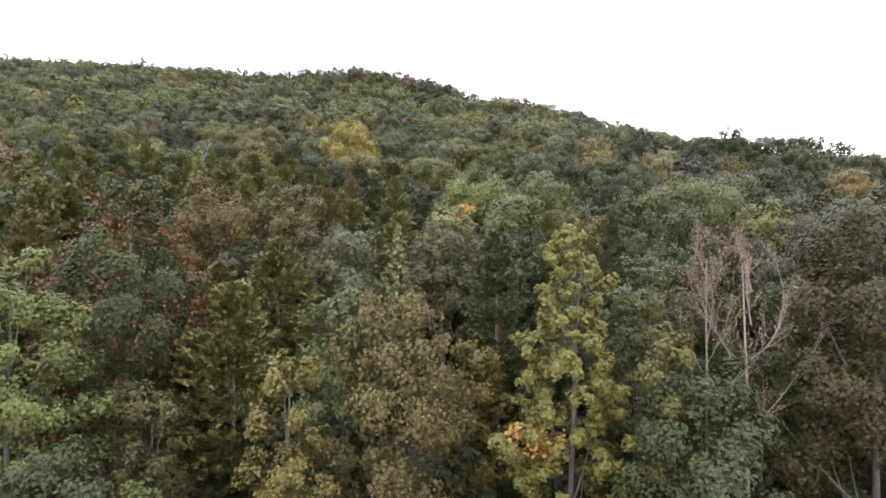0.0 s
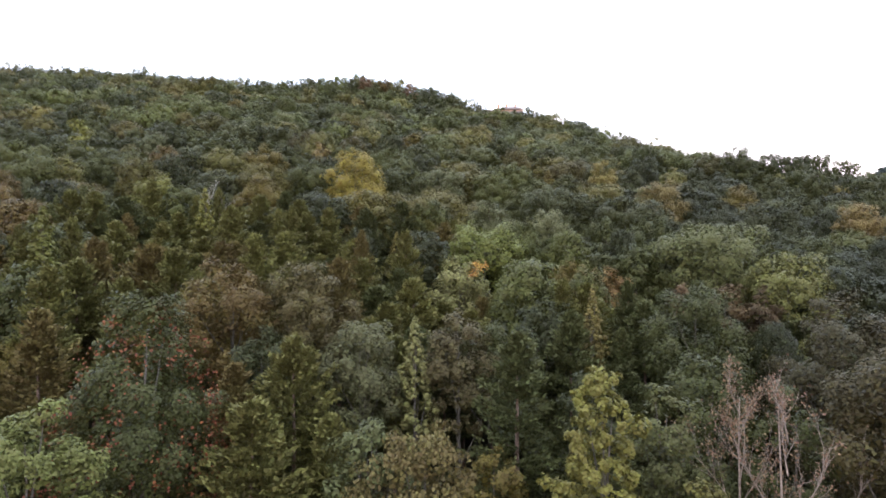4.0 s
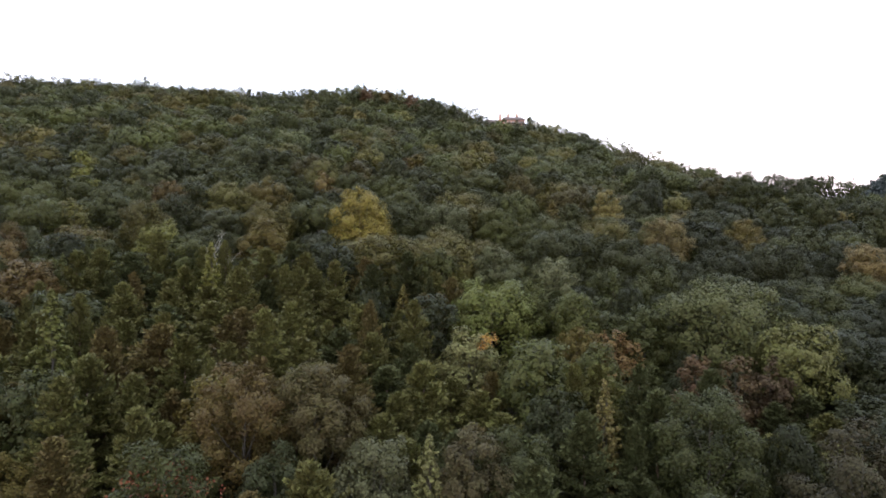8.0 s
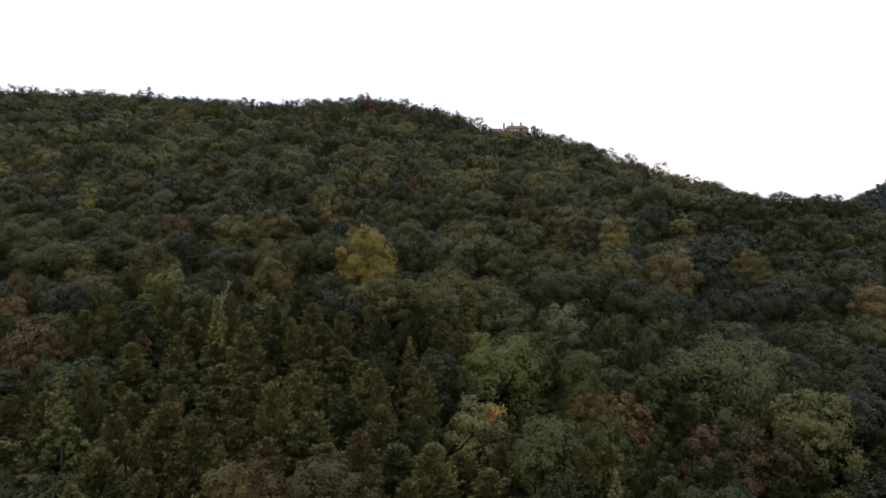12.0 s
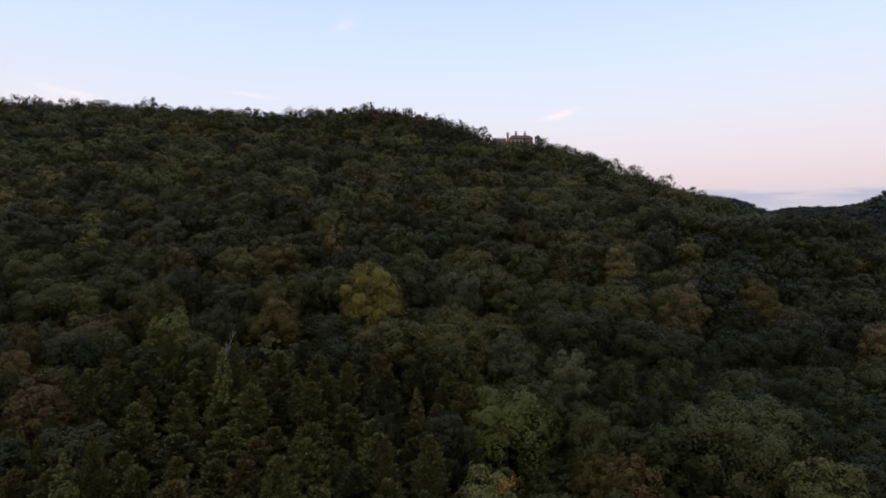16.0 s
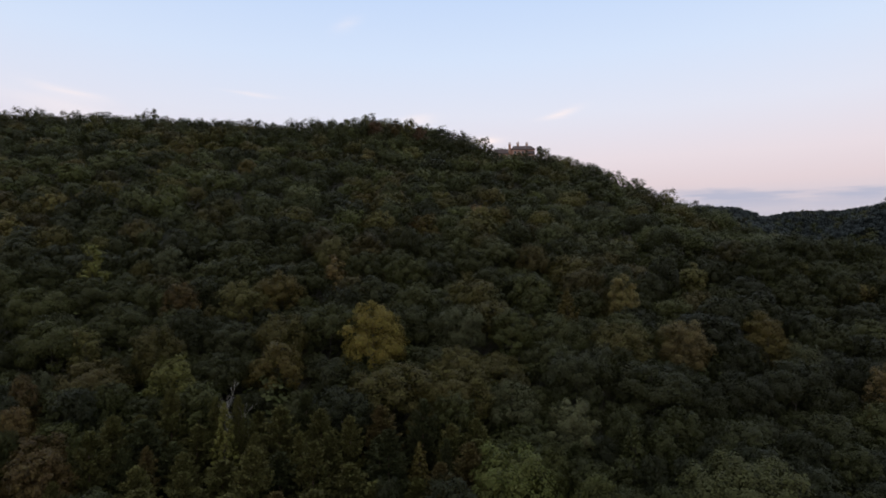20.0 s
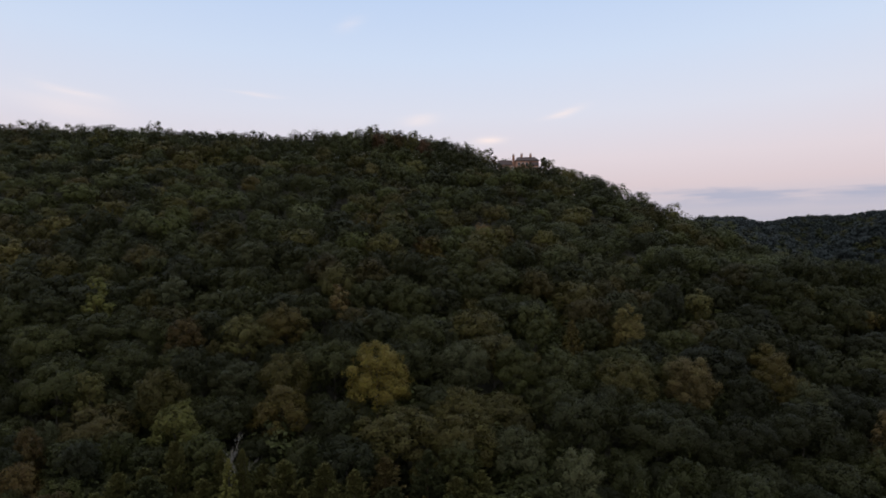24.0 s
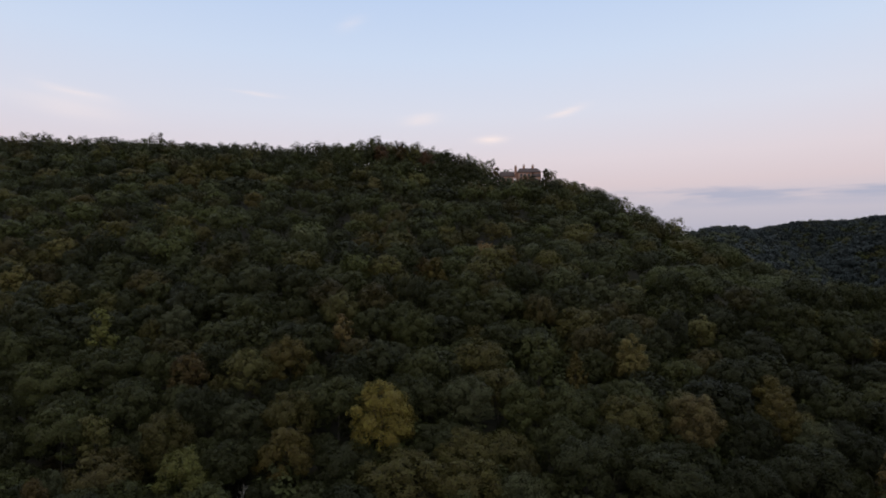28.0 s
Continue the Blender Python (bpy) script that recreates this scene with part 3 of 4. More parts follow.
def turned_bough(tree, foot, tip, spread, n, colour, label):
    """A bough whose leaves have turned before the rest of the crown; its ends are in metres from the tree's foot."""
    rng = np.random.default_rng(n)
    q = np.linspace(0, 1, 6)[:, None]
    foot, tip = np.array(foot, float), np.array(tip, float)
    pts = foot + q * (tip - foot) + q * (1 - q) * np.array((0, 0, 0.5))
    bough = new("autumn_bough", mesh_from("autumn_bough", *tube(pts, np.linspace(0.045, 0.012, 6), 5), BARK, True))
    bough.parent = tree
    bough.matrix_parent_inverse = (Matrix.Translation(tree.matrix_world.translation).inverted() @ tree.matrix_world).inverted()
    tagged(bough, label)
    t = 0.3 + 0.7 * np.repeat(rng.random(n // 14), 14)
    p = foot + t[:, None] * (tip - foot) + np.repeat(rng.normal(size=(n // 14, 3)), 14, 0) * spread + rng.normal(size=(n // 14 * 14, 3)) * 0.16
    leaves = new("turned_leaves", mesh_from("turned_leaves", kites(p, unit(rng.normal(size=p.shape) * 0.6 + np.array((0, -0.3, 0.6))), 0.16, rng), quads(len(p)), LEAF))
    leaves.parent = bough
    tagged(leaves, label, kind="stuff")
    leaves.color = (*colour, 1)


trees = [o for o in bpy.data.objects if o.name.startswith("broadleaf_tree")]
poplar = min(trees, key=lambda o: (o.location.x - 5.3) ** 2 + (o.location.y - 23.5) ** 2)
lift = float(ground(5.3, 23.5))
turned_bough(poplar, (0, -0.3, 7.9 - lift), (-2.5, -1.5, 8.7 - lift), 0.3, 420, (0.20, 0.115, 0.03), "bough of yellow-orange autumn leaves")

# ---- trees farther up that stand out by shape or colour ----
plant("broad", -36.7, 50.2, 25.8, 5.6, (0.135, 0.138, 0.036), "light green pointed tree above the pines", "mid", 0.4, "cone")
plant("broad", 0.6, 58.9, 21.3, 6.6, PALE, "pale green tree with an orange-tipped bough", "mid", 0.25)
pale = max((o for o in bpy.data.objects if o.name.startswith("broadleaf_tree")), key=lambda o: int(o.name[-3:]) if o.name[-3:].isdigit() else 0)
lift = float(ground(0.6, 58.9))
turned_bough(pale, (0.4, -0.8, 18.4 - lift), (2.1, -2.2, 20.6 - lift), 0.35, 280, (0.22, 0.12, 0.03), "bough of orange autumn leaves")
plant("broad", 4.2, 72.7, 25.2, 12.0, (0.135, 0.15, 0.036), "bright green spreading tree with some yellow leaves", "mid", 0.3, "dome")
plant("broad", 14.6, 84.6, 28.6, 8.4, (0.135, 0.14, 0.06), "pale grey-green round-headed tree", "mid", 0.3)
plant("broad", 6.3, 90.0, 29.6, 8.2, GREY, "grey-green tree with a rounded crown", "mid", 0.3)
plant("broad", -17.6, 104.5, 40.4, 11.8, (0.27, 0.215, 0.045), "large golden yellow tree standing over the wood", "mid", 0.25)
plant("broad", 32.0, 69.0, 25.2, 14.6, (0.112, 0.118, 0.040), "very wide grey-green dome-shaped tree", "mid", 0.3, "dome")
plant("broad", 24.0, 58.0, 18.8, 5.0, (0.11, 0.066, 0.03), "small russet tree before a wide dome", "mid", 0.15)
plant("broad", 27.5, 57.0, 18.6, 5.6, (0.10, 0.066, 0.03), "small russet tree before a wide dome", "mid", 0.15)
plant("broad", 31.4, 58.0, 18.2, 5.4, (0.085, 0.058, 0.03), "small russet tree before a wide dome", "mid", 0.15)
plant("broad", 35.6, 60.0, 21.8, 8.6, (0.145, 0.145, 0.044), "light green spreading tree beside a wide dome", "mid", 0.35)
plant("broad", -33.2, 75.7, 30.2, 5.6, (0.18, 0.175, 0.04), "yellow-green narrow pointed tree", "mid", 0.3, "cone")
plant("broad", 42.6, 113.0, 35.6, 10.5, (0.175, 0.137, 0.05), "tan thin-leaved tree with its limbs showing", "mid", 0.3)
plant("broad", 17.4, 65.2, 20.3, 6.8, ORANGE, "orange-brown broadleaf tree among pines", "mid", 0.25)
plant("broad", -7.6, 77.6, 24.4, 4.2, (0.16, 0.13, 0.035), "small olive-yellow pointed tree", "mid", 0.4, "cone")
plant("broad", -33.0, 97.2, 34.0, 10.5, OLIVE, "yellowish olive tree with a broad crown", "mid", 0.3)
plant("broad", -46.9, 89.4, 34.0, 8.0, (0.16, 0.16, 0.04), "yellow-green tree over the pines", "mid", 0.3)
plant("broad", 37.3, 135.0, 44.2, 8.0, (0.23, 0.19, 0.06), "pale yellow tree standing above dark crowns", "mid", 0.3)
plant("broad", 23.2, 130.6, 40.6, 8.5, OLIVE, "olive-brown pointed tree on the slope", "mid", 0.3, "cone")
plant("broad", 60.3, 115.6, 36.0, 7.0, OLIVE, "olive-green upright tree on the slope", "mid", 0.3)
plant("broad", 62.9, 108.4, 31.8, 8.0, GREY, "grey-green round-headed tree on the slope", "mid", 0.3)
plant("broad", 70.5, 97.0, 30.4, 9.0, TANGREEN, "pale olive tree with a loose crown", "mid", 0.3)
for x, y, top, W in ((83, 160, 51.4, 9.5), (92, 163.5, 47.6, 9.0), (103.5, 165, 45.4, 10.0), (114, 168, 44.6, 9.0), (125, 172, 44.8, 10.0)):
    plant("broad", x, y, top, W, DARK, "dark green tree on the shoulder of the slope", "slope", 0.35, "dome")
plant("broad", 7.0, 216.7, 64.6, 9.5, (0.30, 0.20, 0.08), "faded orange tree on the upper slope", "far", 0.3)
plant("broad", -14.8, 193.4, 60.8, 6.2, ORANGE, "small orange tree on the upper slope", "far", 0.3)
plant("broad", -31.4, 138.3, 48.4, 6.0, TANGREEN, "pale tan round-headed tree on the slope", "far", 0.3)
plant("broad", -123.6, 228.6, 81.2, 10.0, (0.24, 0.21, 0.06), "dull yellow tree on the upper slope", "far", 0.3)
plant("broad", -83.3, 126.6, 51.6, 6.0, (0.2, 0.2, 0.05), "yellow-green tree on the slope", "far", 0.3)
plant("broad", -44.4, 283.3, 98.8, 9.0, (0.22, 0.19, 0.07), "dull yellow tree below the ridge", "far", 0.3)
plant("broad", -46.0, 322.0, 121.0, 10.0, RUST, "rust-brown tree below the ridge top", "far", 0.2)
plant("broad", -36.0, 326.0, 121.5, 9.0, BROWN, "brownish tree below the ridge top", "far", 0.2)
plant("broad", -20.0, 322.0, 117.5, 9.0, RUST, "rust-brown tree below the ridge top", "far", 0.2)
plant("broad", -130.7, 180.2, 67.8, 11.0, (0.19, 0.16, 0.045), "dull yellow tree on the upper slope", "far", 0.35)
plant("broad", -126.1, 191.5, 71.2, 8.1, OLIVE, "olive tree turning on the upper slope", "far", 0.35)
plant("broad", -126.0, 155.4, 59.4, 9.9, (0.19, 0.16, 0.045), "dull yellow tree on the upper slope", "far", 0.35)
plant("broad", -93.2, 144.1, 53.9, 5.5, (0.145, 0.135, 0.04), "yellowish green tree on the upper slope", "mid", 0.35)
plant("broad", -130.3, 269.8, 99.5, 11.0, OLIVE, "olive tree turning on the upper slope", "far", 0.35)
plant("broad", -92.7, 249.0, 88.9, 11.0, OLIVE, "olive tree turning on the upper slope", "far", 0.35)
plant("broad", -11.2, 186.0, 60.4, 7.9, OLIVE, "olive tree turning on the upper slope", "far", 0.35)
plant("broad", 14.7, 207.2, 64.6, 10.1, OLIVE, "olive tree turning on the upper slope", "far", 0.35)
plant("broad", 51.6, 183.2, 53.2, 9.0, (0.145, 0.135, 0.04), "yellowish green tree on the upper slope", "far", 0.35)
plant("broad", 63.8, 159.0, 44.8, 8.5, (0.145, 0.135, 0.04), "yellowish green tree on the upper slope", "far", 0.35)
plant("broad", 41.2, 251.7, 76.5, 11.0, GREY, "grey-green tree on the upper slope", "far", 0.35)
plant("broad", -47.2, 120.1, 43.6, 10.2, (0.145, 0.135, 0.04), "yellowish green tree on the upper slope", "mid", 0.35)
plant("broad", -40.5, 125.6, 44.7, 10.7, OLIVE, "olive tree turning on the upper slope", "mid", 0.35)
plant("broad", -71.6, 137.4, 50.4, 8.8, GREY, "grey-green tree on the upper slope", "mid", 0.35)
plant("broad", -58.8, 116.2, 43.4, 7.4, BROWN, "brownish tree on the upper slope", "mid", 0.35)
plant("broad", -64.1, 94.5, 37.5, 5.5, (0.145, 0.135, 0.04), "yellowish green tree on the upper slope", "mid", 0.35)
plant("broad", 14.8, 129.2, 41.2, 5.5, GREEN, "mid green tree on the upper slope", "mid", 0.35)
plant("broad", 100.5, 172.0, 44.4, 11.0, (0.145, 0.135, 0.04), "yellowish green tree on the upper slope", "far", 0.35)
plant("broad", -27.1, 221.5, 73.5, 11.0, BROWN, "brownish tree on the upper slope", "far", 0.35)
plant("broad", 65.0, 127.0, 35.8, 8.1, OLIVE, "olive tree turning on the upper slope", "mid", 0.35)
plant("broad", 105.8, 156.8, 39.6, 10.0, OLIVE, "olive tree turning on the upper slope", "far", 0.35)
plant("broad", -156.4, 227.5, 85.7, 11.0, OLIVE, "olive tree turning on the upper slope", "far", 0.35)
plant("broad", -90.8, 122.7, 47.3, 9.1, DARK, "dark green tree on the upper slope", "mid", 0.35)
plant("broad", -35.9, 207.0, 69.4, 11.0, OLIVE, "olive tree turning on the upper slope", "far", 0.35)
plant("broad", -14.5, 144.9, 48.2, 11.0, GREEN, "mid green tree on the upper slope", "mid", 0.35)
plant("broad", 8.8, 114.3, 37.6, 9.7, GREEN, "mid green tree on the upper slope", "mid", 0.35)
plant("broad", -1.9, 115.1, 38.7, 11.0, GREY, "grey-green tree on the upper slope", "mid", 0.35)
plant("broad", 40.5, 182.1, 54.2, 11.0, GREY, "grey-green tree on the upper slope", "far", 0.35)
plant("broad", -60.8, 241.5, 83.4, 11.0, DARK, "dark green tree on the upper slope", "far", 0.35)
plant("broad", 56.7, 165.1, 47.3, 10.5, GREEN, "mid green tree on the upper slope", "far", 0.35)
plant("broad", 36.4, 334.5, 104.4, 6.0, BROWN, "brownish tree before the ridge house", "far", 0.2)
plant("broad", 42.0, 335.0, 105.6, 6.0, DARK, "dark green tree before the ridge house", "far", 0.2)
plant("broad", 27.5, 333.0, 103.2, 5.0, OLIVE, "olive tree before the ridge house", "far", 0.2)
plant("broad", 20.6, 339.0, 110.6, 5.0, BROWN, "thin brownish tree beside the ridge house", "far", 0.2)
plant("broad", 50.5, 339.0, 108.6, 6.0, DARK, "dark green tree beside the ridge house", "far", 0.2)


# ---- the rest of the wood: singly where it is near, joined where it is far ----
fill = random.Random(11)
cell = 6.0
near_grid = {}


def claim(x, y, r):
    near_grid.setdefault((int(x // cell), int(y // cell)), []).append((x, y, r))


def free(x, y, r, f=0.72):
    i, j = int(x // cell), int(y // cell)
    for a in range(i - 2, i + 3):
        for b in range(j - 2, j + 3):
            for px, py, pr in near_grid.get((a, b), ()):
                if (px - x) ** 2 + (py - y) ** 2 < (f * (r + pr)) ** 2:
                    return False
    return True


for t in TAKEN:
    claim(*t)

LABELS = {"pine": "olive-green pine in a stand on the slope", "dark": "dark green broadleaf tree in the wood", "green": "green broadleaf tree in the wood",
          "olive": "olive-green broadleaf tree turning in autumn", "grey": "grey-green round-headed broadleaf tree", "brown": "brownish broadleaf tree turning in autumn",
          "yellow": "yellowing broadleaf tree in the wood"}
SHADES = {"dark": DARK, "deep": DEEP, "green": GREEN, "olive": OLIVE, "grey": GREY, "brown": BROWN, "yellow": (0.17, 0.15, 0.045)}


def in_pines(x, y):
    return (-48 < x < 4 and 40 < y < 82) or (-30 < x < -7 and 22 < y < 40) or (8 < x < 34 and 36 < y < 58)


def shade_for(k):
    return "dark" if k < 0.38 else "deep" if k < 0.52 else "green" if k < 0.70 else "olive" if k < 0.85 else "grey" if k < 0.92 else "brown" if k < 0.985 else "yellow"


def tinted(c, k):
    return tuple(v * k for v in c)


def capped(x, y, top):
    """Keeps the filling trees from growing up before the trees that stand out."""
    for hx, hy, ht, hw in SHOWN:
        if abs(x - hx) < hw * 0.6 and 0 < hy - y < 15:
            top = min(top, ht - 0.5 * hw - 0.2 * (hy - y))
    return top


tries = [(fill.uniform(-95, 95), fill.uniform(20, 84)) for _ in range(11000)]
for x, y in tries:
    if abs(x) > 0.86 * y + 7 or math.hypot(x, y) < 19 or (y < 39 and abs(x) < 25):
        continue
    pine = fill.random() < (0.86 if in_pines(x, y) else 0.03)
    W = fill.uniform(5.2, 7.8) if pine else fill.uniform(5.4, 9.4)
    if len(TAKEN) > 330:
        W *= 0.62
    if not free(x, y, W * (0.36 if pine else 0.42)):
        continue
    H = fill.uniform(11.5, 16.0) if pine else fill.uniform(12.5, 15.6)
    detail = "near" if y < 40 else "mid"
    top = capped(x, y, float(ground(x, y)) + H)
    top = max(top, float(ground(x, y)) + 6)
    v = fill.randrange(4)
    if pine:
        colour = tinted(fill.choice((PINEDARK, PINEDARK, PINE, PINEDARK) if x > 8 else (PINE, PINE, PINE, PINE, PINEDARK, PINEBROWN)), fill.uniform(0.75, 1.1))
        plant("pine", x, y, top, W, colour, LABELS["pine"], detail, 0.32, seed=10 + v, group="pines of the stand")
    else:
        # towards the right mostly the deep green, darkened further by a factor
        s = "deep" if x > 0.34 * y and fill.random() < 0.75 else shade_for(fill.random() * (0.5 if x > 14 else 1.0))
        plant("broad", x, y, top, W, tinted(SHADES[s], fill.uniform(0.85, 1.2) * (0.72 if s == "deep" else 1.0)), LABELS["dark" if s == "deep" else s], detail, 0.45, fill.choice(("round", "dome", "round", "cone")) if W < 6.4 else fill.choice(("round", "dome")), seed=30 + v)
    claim(x, y, W * 0.42)

# young trees between the near trunks
for _ in range(620):
    x, y = fill.uniform(-75, 75), fill.uniform(18, 104)
    if abs(x) > 0.86 * y + 6 or math.hypot(x, y) < 18:
        continue
    if any((px - x) ** 2 + (py - y) ** 2 < 1.6 for px, py, pr in TAKEN[-400:]):
        continue
    # leaf colour halved: the shade below the taller crowns is painted into it
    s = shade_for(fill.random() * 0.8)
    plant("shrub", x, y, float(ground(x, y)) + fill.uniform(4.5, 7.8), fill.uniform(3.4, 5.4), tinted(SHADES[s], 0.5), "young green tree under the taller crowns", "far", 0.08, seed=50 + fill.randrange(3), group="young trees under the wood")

# trees up the middle of the slope, each on its own
MEAN = (0.074, 0.077, 0.023)


def muted(c):
    return tuple(0.5 * v + 0.5 * m for v, m in zip(c, MEAN))


for n in range(7600):
    y = math.sqrt(81 ** 2 + fill.random() * (176 ** 2 - 81 ** 2))
    x = fill.uniform(-0.9, 0.86) * y
    W = fill.triangular(7.5, 14.0, 10.5) if n < 6000 else fill.uniform(5.0, 7.0)
    if not free(x, y, W * 0.42, 0.94 if n < 6000 else 0.84):
        continue
    z = float(ground(x, y))
    top = max(capped(x, y, z + (fill.gauss(14.6, 1.2) + 0.15 * (W - 9) if n < 6000 else fill.gauss(11.0, 1.0))), z + 8)
    s = shade_for(fill.random())
    # here too the right flank gets mostly the darkened deep green
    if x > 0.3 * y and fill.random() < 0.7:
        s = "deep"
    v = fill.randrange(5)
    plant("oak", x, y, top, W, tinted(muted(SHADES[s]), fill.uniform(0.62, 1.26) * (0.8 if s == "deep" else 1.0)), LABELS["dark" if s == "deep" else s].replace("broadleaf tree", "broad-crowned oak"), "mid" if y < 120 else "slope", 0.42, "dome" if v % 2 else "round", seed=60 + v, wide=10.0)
    claim(x, y, W * 0.42)

# far woods
FAR = {(s, tone): [] for s in (*SHADES, "hill") for tone in (0.65, 1.0, 1.35)}
SETS = {}
for tier, (n_lobe, per, n_leaf, size, H0, W0, low) in {"b": (16, 9, 1750, 0.42, 15, 11, 0.5), "c": (14, 8, 1100, 0.52, 15, 11, 0.45), "e": (14, 8, 1150, 0.48, 15, 11, 0.0), "d": (6, 4, 260, 0.8, 8, 9, 0.0), "u": (7, 4, 170, 0.62, 9, 7, 0.0),
                                                    "s": (8, 5, 330, 0.5, 15, 8, 0.1)}.items():
    SETS[tier] = [broad_crown(H0, W0, low, n_lobe, per, n_leaf, size, 700 + 10 * k + n_leaf, ("round", "dome", "dome", "round")[k % 4], rough=0.08 if tier == "d" else 0.19)[0] / np.array((W0, W0, H0)) for k in range(8)]


def far_tree(x, y, H, W, shade, tier):
    v = SETS[tier][fill.randrange(8)]
    a, z = fill.uniform(0, 6.28), float(ground(x, y))
    ca, sa = math.cos(a), math.sin(a)
    FAR[shade, 1.0 if tier == "d" else fill.choice((0.65, 1.0, 1.35))].append(np.column_stack([(v[:, 0] * ca - v[:, 1] * sa) * W + x, (v[:, 0] * sa + v[:, 1] * ca) * W + y, v[:, 2] * H + z]))


def crest_line(x):
    return 343 - 0.0148 * max(x - 35, 0) ** 2 + 0.09 * min(max(x, -330) + 130, 0)


# undergrowth below the crowns of the middle slope
for _ in range(900):
    y = math.sqrt(84 ** 2 + fill.random() * (205 ** 2 - 84 ** 2))
    far_tree(fill.uniform(-0.9, 0.86) * y, y, fill.uniform(7.5, 10.5), fill.uniform(6, 9), "deep" if fill.random() < 0.6 else "dark", "u")
for n in range(30000):
    low = n > 22000
    y = math.sqrt(172 ** 2 + fill.random() * (362 ** 2 - 172 ** 2))
    x = fill.uniform(-0.9, 0.86) * y
    crest = crest_line(x)
    if y > crest + 16 or (21 < x < 49 and 335 < y < 357):
        continue
    W = fill.uniform(4.6, 6.4) if low else fill.triangular(8.5, 16.0, 11.5)
    if not free(x, y, W * 0.42, 0.76 if y > crest - 25 else 0.93):
        continue
    z = float(ground(x, y))
    H = fill.gauss(10.5, 1.2) if low else fill.gauss(15, 1.3) + 0.2 * (W - 10)
    if y > crest - 30 and not low:
        H = fill.gauss(15.6, 1.2) - (2.0 if 66 < x < 135 else 0)
    if 10 < x < 56 and 300 < y <= 336:
        H = min(H, 101.5 - z)
    shade = shade_for(fill.random() * (0.7 if low else 1.0))
    far_tree(x, y, H, W, shade, "s" if low else "b" if y < 255 else "c" if y < crest - 42 else "e")
    claim(x, y, W * 0.42)
for count, (x0, x1), (y0, y1) in ((9000, (230, 720), (560, 745)), (3000, (255, 440), (330, 480)), (3500, (130, 330), (200, 420))):
    for _ in range(count):
        x, y = fill.uniform(x0, x1), fill.uniform(y0, y1)
        if x > 0.88 * y + 30 or x < 0.4 * y or y < crest_line(x) + 16 or not free(x, y, 3.2):
            continue
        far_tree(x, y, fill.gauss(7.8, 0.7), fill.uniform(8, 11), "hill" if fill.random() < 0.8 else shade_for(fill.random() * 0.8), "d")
        claim(x, y, 3.2)
# bushes below the crest trees
for _ in range(950):
    x = fill.uniform(-300, 140)
    crest = crest_line(x)
    y = crest + fill.uniform(-38, 10)
    if (10 < x < 56 and y > 318) or abs(x) > 0.9 * y:
        continue
    far_tree(x, y, fill.uniform(10.5, 14.2), fill.uniform(6, 9), shade_for(fill.random() * 0.7), "s")
WORDS = {"dark": "dark green", "deep": "deep green", "green": "mid green", "olive": "olive", "grey": "grey-green", "brown": "brownish", "yellow": "yellowing", "hill": "haze-tinted green"}
# the blue in the hill colour is distance haze painted into the leaves
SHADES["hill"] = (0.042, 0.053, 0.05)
TONES = {0.65: "darker ", 1.0: "", 1.35: "lighter "}
for (s, tone), groups in FAR.items():
    if not groups:
        continue
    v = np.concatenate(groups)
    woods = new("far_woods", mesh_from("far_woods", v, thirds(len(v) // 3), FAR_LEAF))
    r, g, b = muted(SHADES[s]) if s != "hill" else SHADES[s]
    # far leaves lighter and bluer than in plant(), with some haze in their colour
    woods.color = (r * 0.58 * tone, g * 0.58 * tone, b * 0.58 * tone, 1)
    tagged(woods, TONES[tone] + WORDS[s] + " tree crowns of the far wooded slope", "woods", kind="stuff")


# ---- the large house on the ridge ----
STUCCO = mottled("tan_stone_wall", (0.30, 0.155, 0.105), (0.44, 0.24, 0.165), 0.6, 0.9)
ROOFING = mottled("dark_shingles", (0.045, 0.028, 0.025), (0.085, 0.052, 0.045), 1.5, 0.85)
TRIM = mottled("pale_trim", (0.42, 0.36, 0.32), (0.55, 0.48, 0.43), 1.0, 0.7)
glass, glass_tree, glass_bsdf = material("window_glass")
glass_bsdf.inputs["Base Color"].default_value = (0.03, 0.035, 0.04, 1)
glass_bsdf.inputs["Roughness"].default_value = 0.08
house = tagged(new("ridge_house"), "large tan house with dark roofs and stone chimneys on the ridge", "house")
house.location = (35.0, 344.0, 94.8)


def solid(name, size, at, mat, parent, bevel=0.04, label=""):
    bm = bmesh.new()
    bmesh.ops.create_cube(bm, size=1)
    bmesh.ops.scale(bm, vec=size, verts=bm.verts)
    bmesh.ops.bevel(bm, geom=bm.edges[:], offset=bevel, segments=1, affect="EDGES")
    me = bpy.data.meshes.new(name)
    bm.to_mesh(me)
    bm.free()
    me.materials.append(mat)
    ob = part(name, me, parent, label)
    ob.location = at
    return ob


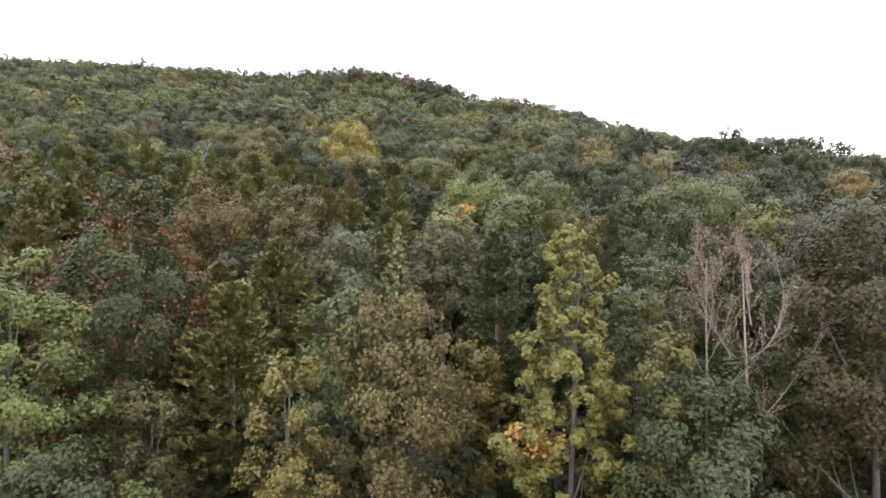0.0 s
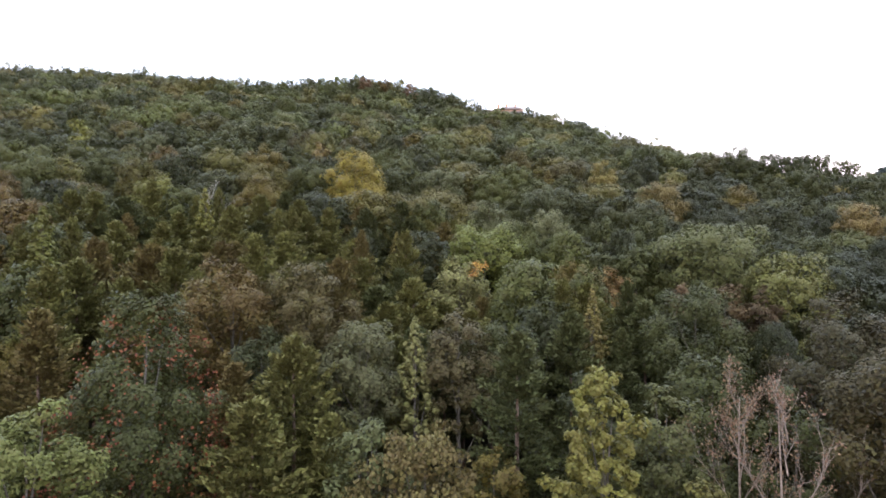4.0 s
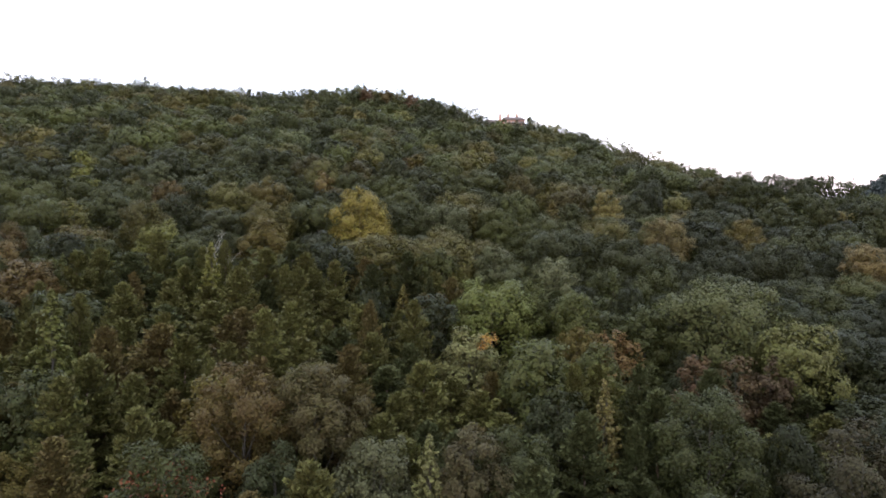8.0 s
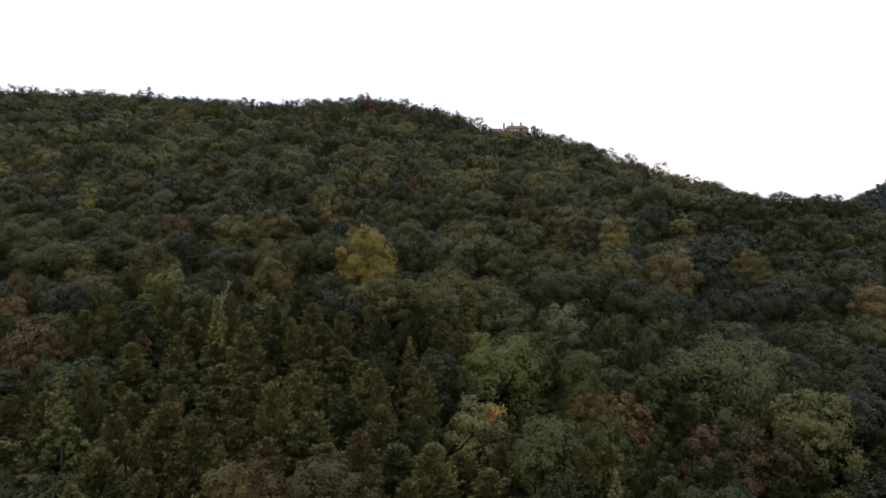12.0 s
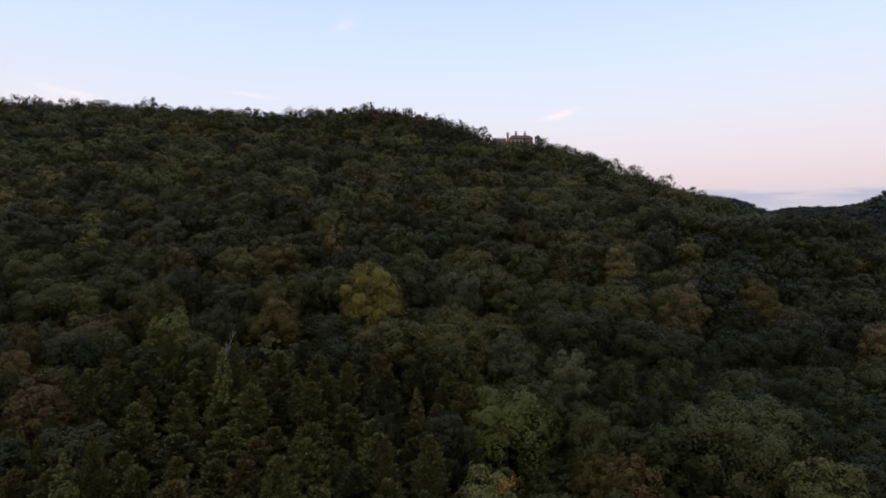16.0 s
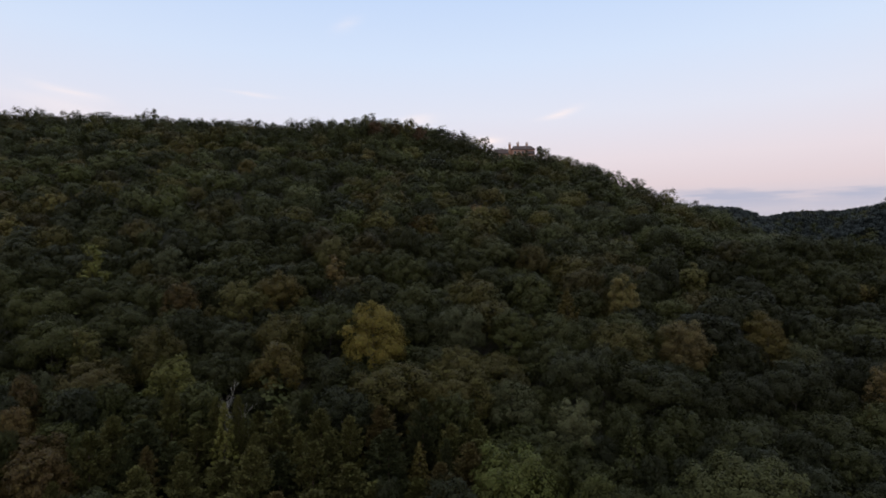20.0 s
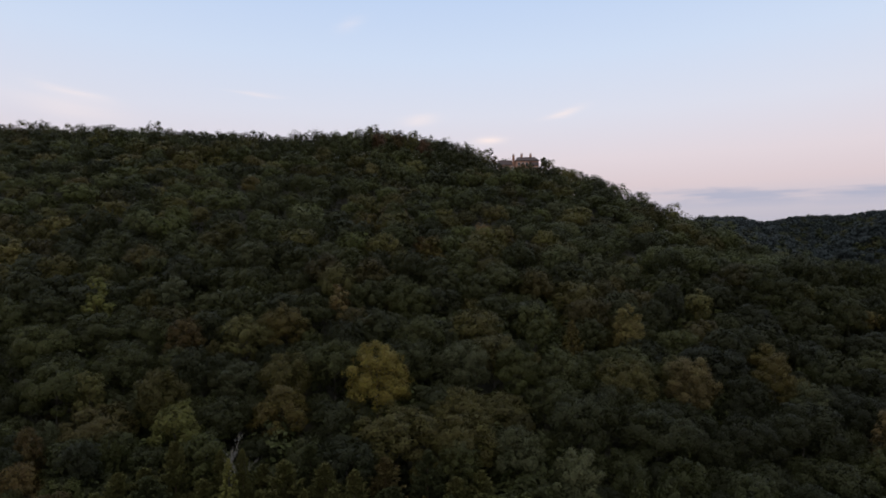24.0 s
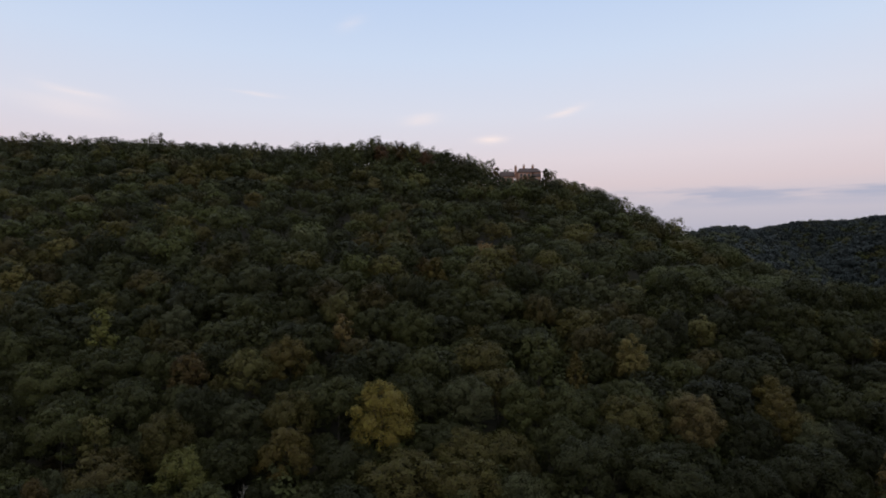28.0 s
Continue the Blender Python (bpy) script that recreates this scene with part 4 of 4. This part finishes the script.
def gable(name, x0, x1, y0, y1, eave, ridge, mat, parent, over=0.5, hip=0.0):
    """A pitched roof with its ridge along x, thick at the eaves."""
    ym, t = (y0 + y1) / 2, 0.3
    v = [(x0 - over, y0 - over, eave), (x1 + over, y0 - over, eave), (x1 + over, y1 + over, eave), (x0 - over, y1 + over, eave), (x0 - over + hip, ym, ridge), (x1 + over - hip, ym, ridge)]
    v += [(a, b, c - t) for a, b, c in v[:4]]
    bm = bmesh.new()
    vs = [bm.verts.new(p) for p in v]
    for f in ((0, 1, 5, 4), (2, 3, 4, 5), (3, 0, 4), (1, 2, 5), (0, 6, 7, 1), (1, 7, 8, 2), (2, 8, 9, 3), (3, 9, 6, 0), (6, 9, 8, 7)):
        bm.faces.new([vs[i] for i in f])
    bmesh.ops.recalc_face_normals(bm, faces=bm.faces[:])
    me = bpy.data.meshes.new(name)
    bm.to_mesh(me)
    bm.free()
    me.materials.append(mat)
    return part(name, me, parent)


def window(x, y, z, w, h):
    win = solid("window", (w + 0.3, 0.16, h + 0.3), (x, y, z), TRIM, house, 0.02, "pale-framed window")
    for i in (-1, 1):
        solid("pane", (w / 2 - 0.06, 0.05, h), (i * w / 4, -0.075, 0), glass, win, 0.01)


# main block, lower wing to its left, a cross gable at its right end
solid("wall", (13.6, 10, 15.0), (5.2, 0, 4.2), STUCCO, house, 0.05)
solid("wall", (7.6, 8, 14.4), (-7.8, -0.5, 2.2), STUCCO, house, 0.05)
solid("wall", (4.6, 3.0, 12.0), (9.2, -6.0, 2.6), STUCCO, house, 0.05)
gable("roof", -1.6, 12.0, -5.0, 5.0, 11.9, 14.7, ROOFING, house, 0.5, 2.0)
gable("roof", -11.6, -4.0, -4.5, 3.5, 9.6, 12.8, ROOFING, house)
gable("roof", 6.9, 11.5, -7.5, -4.5, 8.8, 10.8, ROOFING, house, 0.4)
for cx, cy, top, w in ((-2.6, -2.0, 15.6, 1.4), (2.6, 0.4, 16.4, 1.3), (8.0, 0.4, 16.3, 1.3)):
    stack = solid("chimney", (w, 1.1, 7.0), (cx, cy, top - 3.7), STUCCO, house, 0.05, "tan stone chimney stack")
    solid("cap", (w + 0.3, 1.4, 0.25), (0, 0, 3.55), TRIM, stack, 0.03)
    for i in (-1, 1):
        solid("chimney_pot", (0.34, 0.34, 1.1), (i * w * 0.25, 0, 4.15), STUCCO, stack, 0.06)
for i in range(4):
    window(0.4 + i * 2.3, -5.06, 9.9, 1.2, 1.7)
    window(0.4 + i * 2.3, -5.06, 6.6, 1.2, 1.7)
for i in range(3):
    window(-10.0 + i * 2.2, -4.56, 7.6, 1.1, 1.6)
window(9.2, -7.56, 6.6, 1.6, 1.9)
